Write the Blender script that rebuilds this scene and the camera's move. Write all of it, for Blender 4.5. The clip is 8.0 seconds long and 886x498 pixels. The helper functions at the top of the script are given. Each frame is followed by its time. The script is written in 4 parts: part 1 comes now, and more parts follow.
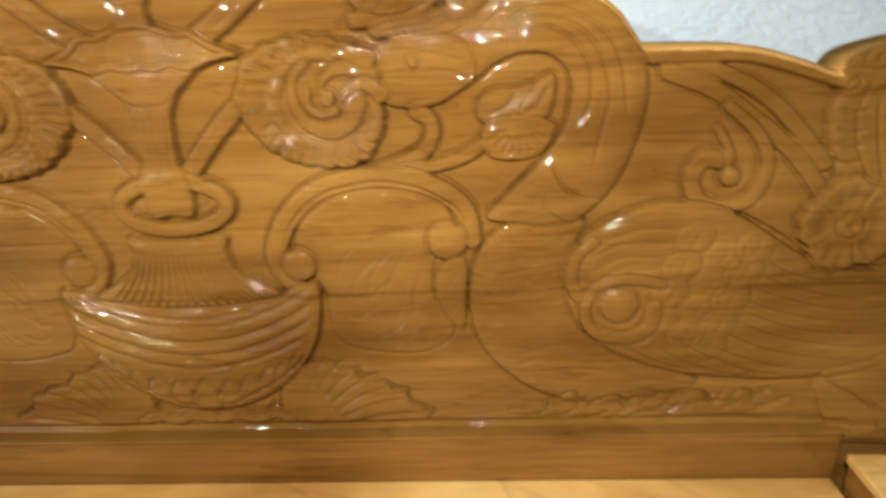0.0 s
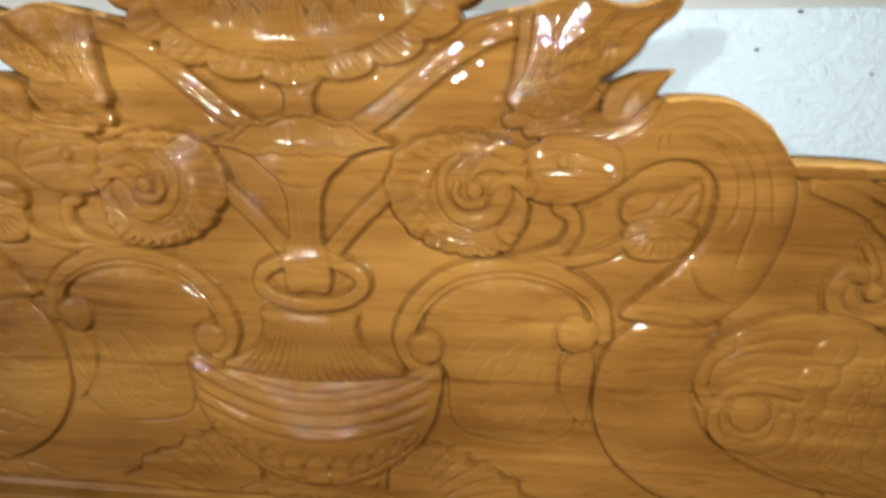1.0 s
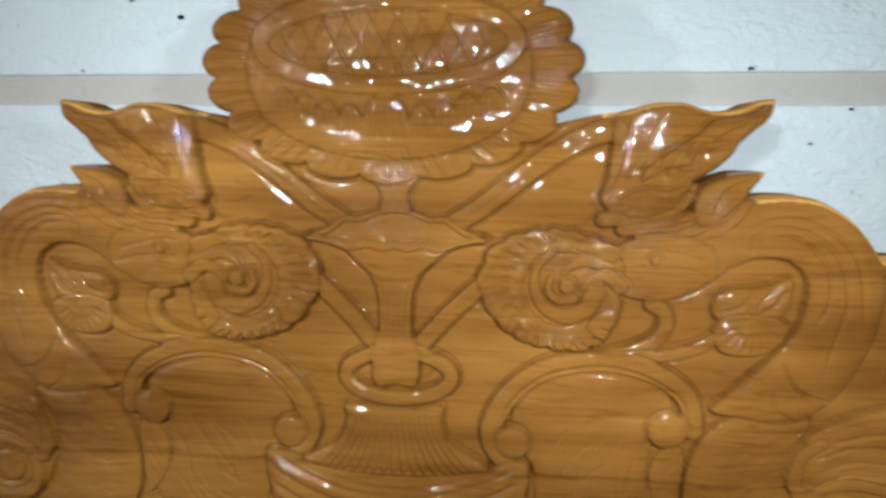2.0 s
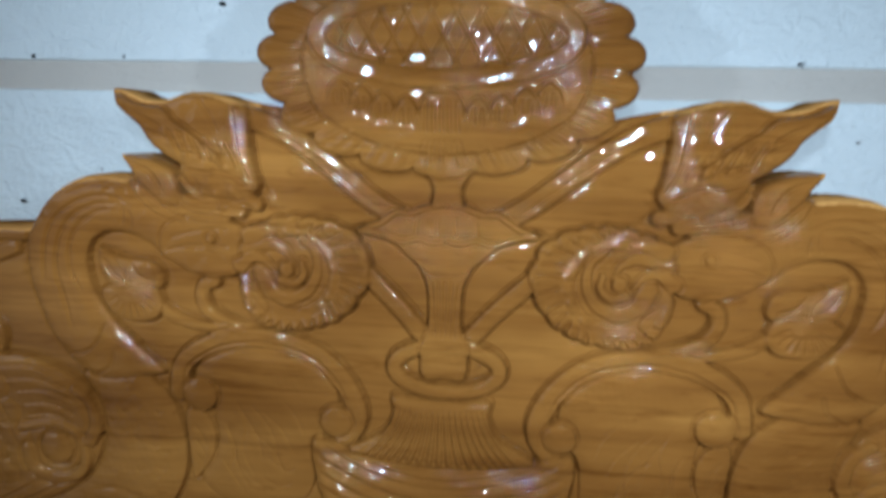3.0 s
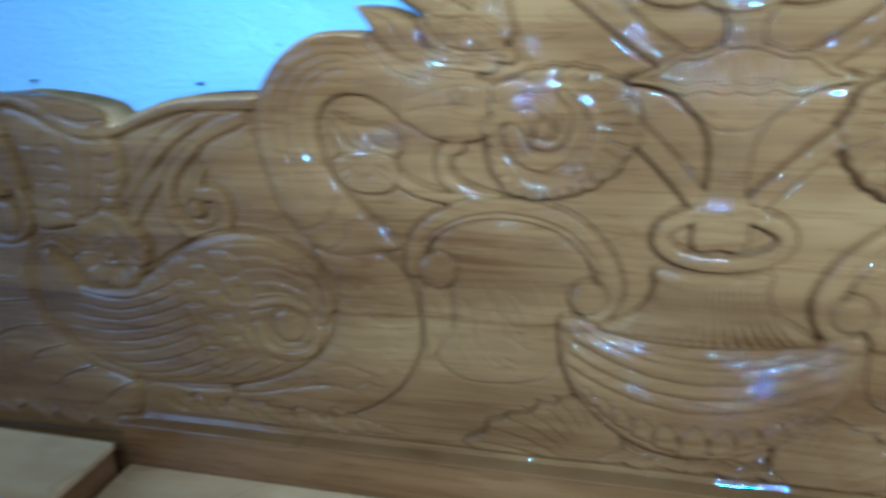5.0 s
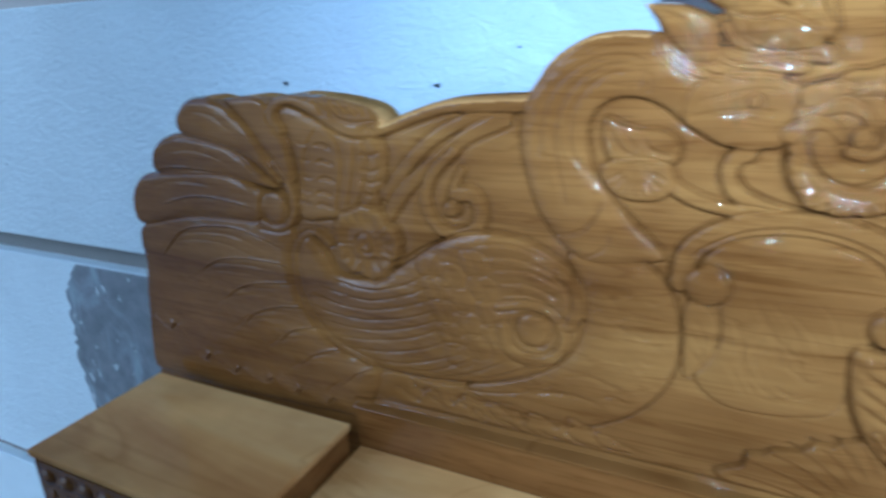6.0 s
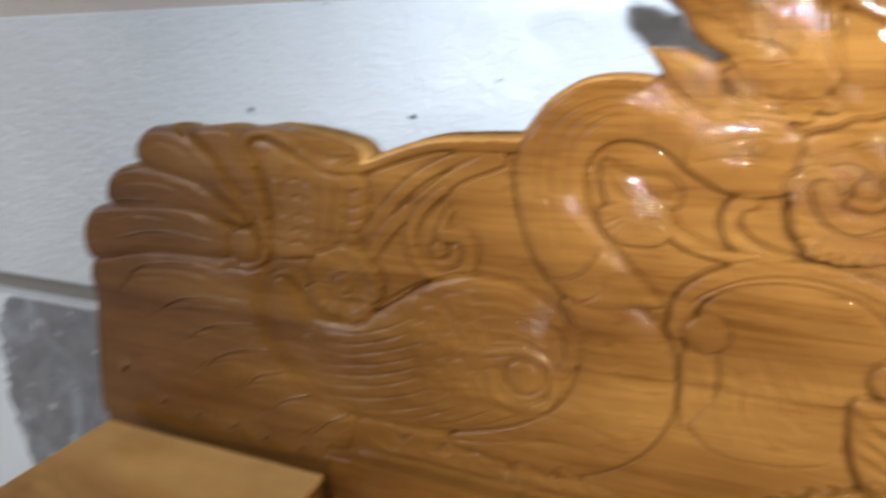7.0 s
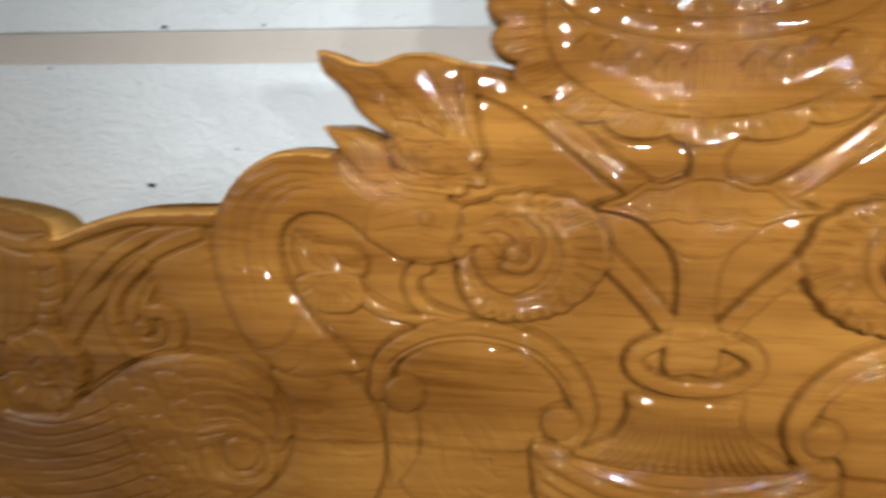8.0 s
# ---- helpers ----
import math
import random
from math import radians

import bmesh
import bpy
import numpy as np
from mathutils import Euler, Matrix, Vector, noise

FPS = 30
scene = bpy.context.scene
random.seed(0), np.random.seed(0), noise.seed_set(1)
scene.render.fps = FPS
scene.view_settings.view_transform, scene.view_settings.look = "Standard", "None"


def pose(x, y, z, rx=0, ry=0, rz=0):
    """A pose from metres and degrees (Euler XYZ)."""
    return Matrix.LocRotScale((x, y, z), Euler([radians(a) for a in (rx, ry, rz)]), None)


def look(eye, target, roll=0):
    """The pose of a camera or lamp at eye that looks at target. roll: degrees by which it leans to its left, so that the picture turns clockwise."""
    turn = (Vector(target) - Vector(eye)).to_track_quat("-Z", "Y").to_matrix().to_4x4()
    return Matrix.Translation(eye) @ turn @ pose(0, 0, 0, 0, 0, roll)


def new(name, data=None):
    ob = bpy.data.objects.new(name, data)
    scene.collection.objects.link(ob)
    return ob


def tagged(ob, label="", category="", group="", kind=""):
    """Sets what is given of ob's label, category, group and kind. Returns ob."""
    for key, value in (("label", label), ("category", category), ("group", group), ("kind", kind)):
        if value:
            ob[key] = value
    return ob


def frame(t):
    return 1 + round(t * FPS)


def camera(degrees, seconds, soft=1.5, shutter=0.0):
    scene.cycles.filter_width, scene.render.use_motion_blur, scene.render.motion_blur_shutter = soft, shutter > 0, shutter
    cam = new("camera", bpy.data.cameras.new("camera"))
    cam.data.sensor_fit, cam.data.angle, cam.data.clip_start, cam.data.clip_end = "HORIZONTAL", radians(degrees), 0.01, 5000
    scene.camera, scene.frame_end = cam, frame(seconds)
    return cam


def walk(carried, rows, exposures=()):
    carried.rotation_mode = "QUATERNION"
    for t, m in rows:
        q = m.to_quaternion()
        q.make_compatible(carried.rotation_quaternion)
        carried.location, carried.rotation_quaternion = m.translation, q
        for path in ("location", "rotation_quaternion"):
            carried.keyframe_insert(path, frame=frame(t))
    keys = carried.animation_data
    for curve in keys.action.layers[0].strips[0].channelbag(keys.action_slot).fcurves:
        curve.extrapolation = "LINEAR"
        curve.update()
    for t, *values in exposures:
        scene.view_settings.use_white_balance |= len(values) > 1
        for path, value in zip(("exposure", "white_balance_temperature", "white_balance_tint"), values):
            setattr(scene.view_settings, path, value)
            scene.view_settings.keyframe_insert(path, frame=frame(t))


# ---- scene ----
cam = camera(71.1, 8.0, soft=3.0, shutter=0.8)
PATH = [
    (0, (0.259, -0.505, 0.987), (0.141, 1.358, 0.269), -3.1),
    (0.5, (0.216, -0.51, 0.999), (0.044, 1.38, 0.367), -1.3),
    (1, (0.172, -0.511, 1.014), (-0.041, 1.407, 0.488), 0.0),
    (1.5, (0.157, -0.514, 1.049), (-0.079, 1.415, 0.575), -1.3),
    (1.7, (0.127, -0.519, 1.04), (-0.071, 1.443, 0.707), 0.0),
    (2.8, (0.051, -0.522, 1.054), (-0.146, 1.44, 0.719), 1.1),
    (3, (0.05, -0.522, 1.05), (-0.16, 1.43, 0.67), 1.3),
    (3.5, (0.05, -0.518, 1.024), (-0.179, 1.395, 0.488), -1.3),
    (4, (0.005, -0.487, 1.011), (-0.217, 1.332, 0.21), -2.7),
    (4.2, (-0.011, -0.49, 0.997), (-0.21, 1.356, 0.253), -2.8),
    (5.3, (-0.136, -0.507, 1.008), (-0.712, 1.291, 0.347), -1.1),
    (5.5, (-0.141, -0.51, 1.013), (-0.838, 1.235, 0.327), -1.5),
    (6, (-0.209, -0.521, 1.005), (-1.065, 1.167, 0.358), -2.6),
    (6.2, (-0.248, -0.529, 1.014), (-1.078, 1.165, 0.349), -2.0),
    (6.5, (-0.27, -0.531, 1.011), (-1.143, 1.143, 0.352), -1.4),
    (7, (-0.255, -0.505, 1.017), (-0.963, 1.27, 0.426), -0.8),
    (7.5, (-0.189, -0.484, 1.024), (-0.631, 1.407, 0.544), 0.2),
    (8, (-0.135, -0.481, 1.031), (-0.385, 1.457, 0.607), 0.2),
]
# the phone's own exposure and white balance wander: seconds, stops, kelvin, tint
TONE = [
    (0.0, 0.64, 5750, 4), (1.0, 0.69, 5480, 4), (1.7, 0.50, 5480, 5), (2.8, 0.06, 4920, 4), (3.2, 0.09, 4560, 2), (3.6, 0.40, 3750, -2), (4.2, 0.62, 3130, -3),
    (5.3, 0.65, 3000, 0), (5.7, 0.69, 3000, 0), (6.0, 0.79, 3650, 1), (6.3, 0.96, 4650, 8), (6.6, 0.99, 4900, 12), (7.0, 1.00, 5300, 13), (7.5, 0.79, 5850, 11), (8.0, 0.55, 5850, 11),
]
walk(cam, [(t, look(eye, target, roll)) for t, eye, target, roll in PATH], TONE)

# ---- light ----
world = bpy.data.worlds.new("world")
scene.world = world
world.use_nodes = True
wn = world.node_tree
sky = wn.nodes.new("ShaderNodeTexSky")
sky.sky_type, sky.sun_disc = "NISHITA", False
sky.sun_elevation, sky.sun_rotation = radians(35), radians(200)
sky.dust_density, sky.ozone_density = 5.0, 0.2
wn.links.new(sky.outputs[0], wn.nodes["Background"].inputs[0])
wn.nodes["Background"].inputs[1].default_value = 0.060


def torch_stand_in(eye, aim, watts, spread):
    """A small fixed white lamp standing in for the phone's own moving light."""
    lamp = bpy.data.lights.new("torch_stand_in", "AREA")
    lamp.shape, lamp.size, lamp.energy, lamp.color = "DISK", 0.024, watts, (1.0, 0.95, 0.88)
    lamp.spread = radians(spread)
    ob = new("torch_stand_in", lamp)
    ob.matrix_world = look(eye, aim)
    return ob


# three fixed lamps spread along the camera's path in place of one moving light
torch_stand_in((0.25, -0.55, 1.11), (0.36, 0.0, 0.74), 2.7, 140)
torch_stand_in((0.05, -0.55, 1.11), (0.25, 0.0, 1.02), 1.15, 165)
torch_stand_in((-0.20, -0.55, 1.11), (-0.32, 0.0, 1.00), 1.25, 108)


# ---- materials ----
def nodes_of(name):
    m = bpy.data.materials.new(name)
    m.use_nodes = True
    t = m.node_tree
    return m, t, t.nodes["Principled BSDF"]


def add(t, kind, **values):
    n = t.nodes.new(kind)
    for key, value in values.items():
        n.inputs[key].default_value = value
    return n


def ramp(t, source, *stops):
    r = t.nodes.new("ShaderNodeValToRGB")
    while len(r.color_ramp.elements) < len(stops):
        r.color_ramp.elements.new(0.5)
    for e, (at, c) in zip(r.color_ramp.elements, stops):
        e.position, e.color = at, (*c, 1.0)
    t.links.new(source, r.inputs[0])
    return r.outputs[0]


def mix(t, kind, factor, a, b):
    n = t.nodes.new("ShaderNodeMix")
    n.data_type, n.blend_type = "RGBA", kind
    if isinstance(factor, float):
        n.inputs[0].default_value = factor
    else:
        t.links.new(factor, n.inputs[0])
    for k, v in ((6, a), (7, b)):
        if isinstance(v, tuple):
            n.inputs[k].default_value = (*v, 1.0)
        else:
            t.links.new(v, n.inputs[k])
    return n.outputs[2]


def place_of(t, scale, turn=(0, 0, 0)):
    g = t.nodes.new("ShaderNodeNewGeometry")
    mp = add(t, "ShaderNodeMapping", Scale=scale, Rotation=turn)
    t.links.new(g.outputs["Position"], mp.inputs["Vector"])
    return mp.outputs[0]


def noise_at(t, vector, scale, detail=4.0, rough=0.55, distort=0.0):
    n = add(t, "ShaderNodeTexNoise", Scale=scale, Detail=detail, Roughness=rough, Distortion=distort)
    t.links.new(vector, n.inputs["Vector"])
    return n.outputs[0]


def wood(name, dark, mid, light, coat, rough, seams=(), figure=0.5):
    """Straight-grained teak with the grain along x; seams: heights of the glue lines between its planks."""
    m, t, b = nodes_of(name)
    long = place_of(t, (1.0, 3.0, 14.0))
    fine = place_of(t, (3.0, 30.0, 120.0))
    wide = noise_at(t, long, 2.2, 5.0, 0.6, 0.6)
    line = noise_at(t, fine, 1.0, 2.0, 0.5)
    colour = ramp(t, wide, (0.28, dark), (0.5, mid), (0.75, light))
    streak = ramp(t, line, (0.3, (0.62, 0.55, 0.45)), (0.55, (1.0, 1.0, 1.0)))
    colour = mix(t, "MULTIPLY", 0.14, colour, streak)
    rings = noise_at(t, place_of(t, (0.9, 2.0, 17.0)), 3.2, 2.5, 0.5, 1.6)
    ringed = ramp(t, rings, (0.465, (1, 1, 1)), (0.5, (0.58, 0.48, 0.36)), (0.52, (1, 1, 1)))
    colour = mix(t, "MULTIPLY", figure, colour, ringed)
    vein = noise_at(t, place_of(t, (0.45, 2.0, 15.0)), 3.0, 1.5, 0.5, 0.7)
    veined = ramp(t, vein, (0.40, (1, 1, 1)), (0.425, (0.60, 0.50, 0.38)), (0.44, (1, 1, 1)), (0.58, (1, 1, 1)), (0.6, (0.66, 0.56, 0.44)), (0.615, (1, 1, 1)))
    colour = mix(t, "MULTIPLY", 0.8 * figure, colour, veined)
    blot = noise_at(t, place_of(t, (1.0, 1.0, 2.6)), 4.0, 4.0)
    colour = mix(t, "MULTIPLY", 0.9, colour, ramp(t, blot, (0.32, (0.60, 0.52, 0.43)), (0.68, (1.18, 1.18, 1.15))))
    if seams:
        g = t.nodes.new("ShaderNodeNewGeometry")
        sep = t.nodes.new("ShaderNodeSeparateXYZ")
        t.links.new(g.outputs["Position"], sep.inputs[0])
        wob = noise_at(t, place_of(t, (2.0, 2.0, 0.0)), 3.0, 2.0)
        off = add(t, "ShaderNodeMath")
        off.operation = "MULTIPLY_ADD"
        t.links.new(wob, off.inputs[0])
        off.inputs[1].default_value = 0.012
        t.links.new(sep.outputs["Z"], off.inputs[2])
        stops = []
        for k, zz in enumerate(seams):
            at = (zz + 0.006 - 0.5) / 0.8
            tone = ((0.97, 0.97, 0.97), (0.95, 0.94, 0.93), (0.97, 0.97, 0.97), (1.0, 1.0, 1.0))[k % 4]
            after = (0.94, 1.0, 0.97)[k % 3]
            stops += [(at - 0.0014, tone), (at, (0.42, 0.33, 0.25)), (at + 0.0014, (after, after, after))]
        rng = add(t, "ShaderNodeMapRange")
        t.links.new(off.outputs[0], rng.inputs[0])
        rng.inputs[1].default_value, rng.inputs[2].default_value = 0.5, 1.3
        colour = mix(t, "MULTIPLY", 0.8, colour, ramp(t, rng.outputs[0], *stops))
    t.links.new(colour, b.inputs["Base Color"])
    b.inputs["Roughness"].default_value = rough
    b.inputs["Coat Weight"].default_value = 1.0 * coat
    b.inputs["Specular IOR Level"].default_value = 0.0
    b.inputs["Coat Roughness"].default_value = 0.018
    b.inputs["Coat IOR"].default_value = 1.5
    bump = add(t, "ShaderNodeBump", Strength=0.12, Distance=0.002)
    t.links.new(line, bump.inputs["Height"])
    t.links.new(bump.outputs[0], b.inputs["Normal"])
    ripple = noise_at(t, place_of(t, (1, 1, 1)), 90.0, 1.0)
    coatbump = add(t, "ShaderNodeBump", Strength=0.12, Distance=0.002)
    t.links.new(ripple, coatbump.inputs["Height"])
    t.links.new(coatbump.outputs[0], b.inputs["Coat Normal"])
    return m


TEAK = wood("varnished_teak", (0.165, 0.071, 0.0130), (0.224, 0.102, 0.0185), (0.292, 0.143, 0.0280), 1.0, 0.38, (0.757, 0.818, 0.965))
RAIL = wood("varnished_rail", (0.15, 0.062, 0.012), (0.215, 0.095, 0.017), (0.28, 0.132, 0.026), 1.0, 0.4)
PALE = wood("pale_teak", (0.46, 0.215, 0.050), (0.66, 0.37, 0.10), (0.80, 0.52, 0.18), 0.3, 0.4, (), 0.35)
# paler than the face: light on the upturned edges is put into the colour
LIT_EDGE = wood("lit_edge_teak", (0.40, 0.21, 0.058), (0.54, 0.30, 0.085), (0.64, 0.38, 0.12), 0.0, 0.6)


def paint(name, base, bumpy):
    m, t, b = nodes_of(name)
    at = place_of(t, (1, 1, 1))
    blot = noise_at(t, at, 2.5, 5.0)
    spot = noise_at(t, at, 60.0, 3.0, 0.7)
    lo = tuple(c * 0.86 for c in base)
    colour = ramp(t, blot, (0.3, lo), (0.7, base))
    colour = mix(t, "MULTIPLY", 1.0, colour, ramp(t, spot, (0.24, (0.6, 0.62, 0.64)), (0.3, (1, 1, 1))))
    t.links.new(colour, b.inputs["Base Color"])
    b.inputs["Roughness"].default_value = 0.6
    brush = noise_at(t, place_of(t, (1.0, 1.0, 1.6)), 85.0, 4.0, 0.6, 0.4)
    lumps = noise_at(t, place_of(t, (1.0, 1.0, 1.8)), 22.0, 4.0, 0.6, 1.2)
    both = add(t, "ShaderNodeMath")
    both.operation = "MULTIPLY_ADD"
    both.inputs[1].default_value = 1.6
    t.links.new(lumps, both.inputs[0])
    t.links.new(brush, both.inputs[2])
    bump = add(t, "ShaderNodeBump", Strength=bumpy, Distance=0.004)
    t.links.new(both.outputs[0], bump.inputs["Height"])
    t.links.new(bump.outputs[0], b.inputs["Normal"])
    return m


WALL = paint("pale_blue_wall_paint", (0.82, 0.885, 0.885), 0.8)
# paint of the unseen walls, dimmed to weaken their bounce and reflections
ROOM = paint("dimmed_unseen_wall_paint", (0.42, 0.46, 0.48), 0.3)
# unseen ceiling, made dark so that the varnish mirrors little of it
DIM_CEILING = paint("dark_unseen_ceiling", (0.17, 0.16, 0.15), 0.3)
# mortar grey lowered to carry the shade inside the recessed joints
JOINT = paint("dusty_shaded_mortar", (0.25, 0.235, 0.21), 0.5)
STRIP = paint("cream_joint_strip", (0.60, 0.56, 0.49), 0.4)


def concrete(name):
    m, t, b = nodes_of(name)
    n = noise_at(t, place_of(t, (1, 1, 1)), 26.0, 6.0, 0.65)
    big = noise_at(t, place_of(t, (11.0, 11.0, 6.0)), 1.0, 5.0, 0.6, 0.8)
    fleck = noise_at(t, place_of(t, (34.0, 34.0, 24.0)), 1.0, 2.0, 0.5)
    grey = ramp(t, n, (0.3, (0.17, 0.175, 0.18)), (0.7, (0.27, 0.275, 0.28)))
    colour = mix(t, "MIX", ramp(t, big, (0.50, (0, 0, 0)), (0.68, (0.75, 0.75, 0.75))), grey, (0.40, 0.44, 0.47))
    colour = mix(t, "MIX", ramp(t, fleck, (0.66, (0, 0, 0)), (0.70, (0.8, 0.8, 0.8))), colour, (0.62, 0.64, 0.65))
    t.links.new(colour, b.inputs["Base Color"])
    b.inputs["Roughness"].default_value = 0.85
    bump = add(t, "ShaderNodeBump", Strength=0.6, Distance=0.004)
    t.links.new(n, bump.inputs["Height"])
    t.links.new(bump.outputs[0], b.inputs["Normal"])
    return m


BARE = concrete("bare_cement")
CHIP = paint("chipped_grey", (0.45, 0.46, 0.47), 0.1)


# ---- building helpers ----
def part(name, bm, material, parent=None, label=""):
    me = bpy.data.meshes.new(name)
    bm.to_mesh(me)
    bm.free()
    me.materials.append(material)
    ob = new(name, me)
    if parent:
        ob.parent = parent
    return tagged(ob, label)


def block(x0, x1, y0, y1, z0, z1, bevel=0.003, segments=2):
    bm = bmesh.new()
    bmesh.ops.create_cube(bm, size=1.0)
    bmesh.ops.transform(bm, matrix=Matrix.Translation(((x0 + x1) / 2, (y0 + y1) / 2, (z0 + z1) / 2)) @ Matrix.Diagonal((x1 - x0, y1 - y0, z1 - z0, 1)), verts=bm.verts)
    if bevel:
        bmesh.ops.bevel(bm, geom=bm.edges[:], offset=bevel, segments=segments, profile=0.6, affect="EDGES")
    return bm


def empty(name, at, label, category, group="", kind=""):
    ob = new(name)
    ob.location = at
    bpy.context.view_layer.update()
    return tagged(ob, label, category, group, kind)


def under(ob, parent):
    """Hang a mesh whose vertices are in world places under a thing."""
    ob.parent = parent
    ob.matrix_parent_inverse = parent.matrix_world.inverted()
    return ob

# ---- the room ----
FLOOR = -0.25
WALL_Y = 0.223
PANELS = ((1.124, 2.45), (0.637, 1.088), (0.010, 0.594), (FLOOR, -0.034))

wall = empty("wall_back", (0, WALL_Y, FLOOR), "pale blue painted wall of wide horizontal panels", "wall", kind="structure")
for z0, z1 in PANELS:
    under(part("panel", block(-2.6, 2.6, WALL_Y, WALL_Y + 0.03, z0, z1, 0.003), WALL), wall)
under(part("joint", block(-2.6, 2.6, WALL_Y + 0.007, WALL_Y + 0.06, 1.08, 1.13, 0.0), STRIP, None, "shallow cream joint"), wall)
for z0, z1 in ((0.588, 0.643), (-0.04, 0.016)):
    under(part("joint", block(-2.6, 2.6, WALL_Y + 0.026, WALL_Y + 0.06, z0, z1, 0.0), JOINT, None, "dusty recessed joint, grey darkened for its shade"), wall)
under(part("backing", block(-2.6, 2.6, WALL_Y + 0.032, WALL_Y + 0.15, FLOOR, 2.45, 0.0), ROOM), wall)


def patch():
    """A ragged patch where the paint ends and bare cement shows."""
    bm = bmesh.new()
    rim = []
    rnd = random.Random(7)
    left = ((-1.435, 0.592), (-1.45, 0.579), (-1.489, 0.524), (-1.500, 0.46), (-1.503, 0.41), (-1.509, 0.357), (-1.502, 0.27), (-1.481, 0.196), (-1.47, 0.10), (-1.46, 0.012))
    for (x0, z0), (x1, z1) in zip(left[:-1], left[1:]):
        for k in range(5):
            rim.append((x0 + (x1 - x0) * k / 5 + rnd.uniform(-0.008, 0.008), z0 + (z1 - z0) * k / 5))
    rim += [left[-1], (-0.90, 0.012), (-0.90, 0.592)]
    rim = [bm.verts.new((x, WALL_Y - 0.0025, z)) for x, z in rim]
    face = bm.faces.new(rim)
    bmesh.ops.recalc_face_normals(bm, faces=[face])
    if face.normal.y > 0:
        face.normal_flip()
    bmesh.ops.solidify(bm, geom=[face], thickness=-0.002)
    return bm


under(part("patch", patch(), BARE, None, "bare grey cement patch with ragged paint edge"), wall)


def chips():
    """Small dark dents in the paint."""
    bm = bmesh.new()
    rnd = random.Random(3)
    for x, z, r in ((-0.832, 0.950, 0.0055), (-0.584, 0.945, 0.0045), (0.43, 1.045, 0.0025), (-0.30, 1.19, 0.004), (-0.36, 1.21, 0.003), (-1.05, 0.86, 0.002), (-0.47, 0.99, 0.002), (0.62, 1.16, 0.003), (-0.55, 1.128, 0.0035), (-0.24, 1.0835, 0.003), (0.36, 1.128, 0.0035), (0.47, 1.0835, 0.0028), (-0.43, 1.1285, 0.0025), (-0.70, 1.0835, 0.0025), (-0.11, 1.21, 0.0025), (0.55, 1.02, 0.002)):
        ring = []
        for k in range(9):
            a = 2 * math.pi * k / 9
            q = r * rnd.uniform(0.5, 1.1)
            ring.append(bm.verts.new((x + 1.3 * q * math.cos(a), WALL_Y - 0.0012, z + 0.7 * q * math.sin(a))))
        bm.faces.new(ring)
    bmesh.ops.solidify(bm, geom=bm.faces[:], thickness=0.0008)
    return bm


under(part("chips", chips(), CHIP, None, "small dark chips in the paint"), wall)

tagged(part("floor", block(-60, 60, -60, 60, FLOOR - 0.1, FLOOR, 0.0), JOINT), "plain grey cement floor that runs out into the yard", "floor", kind="structure")
# ceiling and walls out of view, added to steer daylight; west left open
tagged(part("ceiling", block(-1.7, 2.6, -2.6, WALL_Y + 0.1, 2.45, 2.55, 0.0), DIM_CEILING), "plain dark ceiling, unseen, added to cut reflections in the varnish", "ceiling", kind="structure")
tagged(part("wall_east", block(2.6, 2.7, -2.6, WALL_Y + 0.1, FLOOR, 2.45, 0.0), ROOM), "plain grey-blue wall, unseen, added to close the room", "wall", kind="structure")
tagged(part("wall_south", block(-2.0, 2.7, -2.7, -2.6, FLOOR, 2.45, 0.0), ROOM), "plain grey-blue wall, unseen, added to keep sky out of reflections", "wall", kind="structure")

# ---- the carved headboard ----
# Half of the carving is drawn over (u, z): u is the distance from the middle line. Numbers in millimetres.
CELL = 0.00095
US = np.arange(0.0, 0.965, CELL)
ZS = np.arange(0.560, 1.262, CELL)
UU, ZZ = np.meshgrid(US, ZS)
RAISED = np.zeros_like(UU)
OWNER = np.zeros(UU.shape, int)
KINDS = ["panel"]
FACE_Y = -0.006


def spline(points, closed=False, n=7):
    """A smooth curve through points in millimetres, in metres."""
    p = np.array(points, float) / 1000
    if len(p) == 2:
        return np.array([p[0] + (p[1] - p[0]) * k / n for k in range(n + 1)])
    if closed:
        ext = np.vstack([p[-1], p, p[0], p[1]])
    else:
        ext = np.vstack([2 * p[0] - p[1], p, 2 * p[-1] - p[-2]])
    out = []
    for k in range(len(ext) - 3):
        a, b, c, d = ext[k:k + 4]
        for s in np.arange(n) / n:
            out.append(0.5 * (2 * b + (c - a) * s + (2 * a - 5 * b + 4 * c - d) * s * s + (3 * b - a - 3 * c + d) * s ** 3))
    if not closed:
        out.append(p[-1])
    return np.array(out)


def window(p, margin):
    u0, z0 = p.min(0) - margin
    u1, z1 = p.max(0) + margin
    i0, i1 = np.searchsorted(ZS, (z0, z1))
    j0, j1 = np.searchsorted(US, (u0, u1))
    return slice(i0, i1), slice(j0, j1)


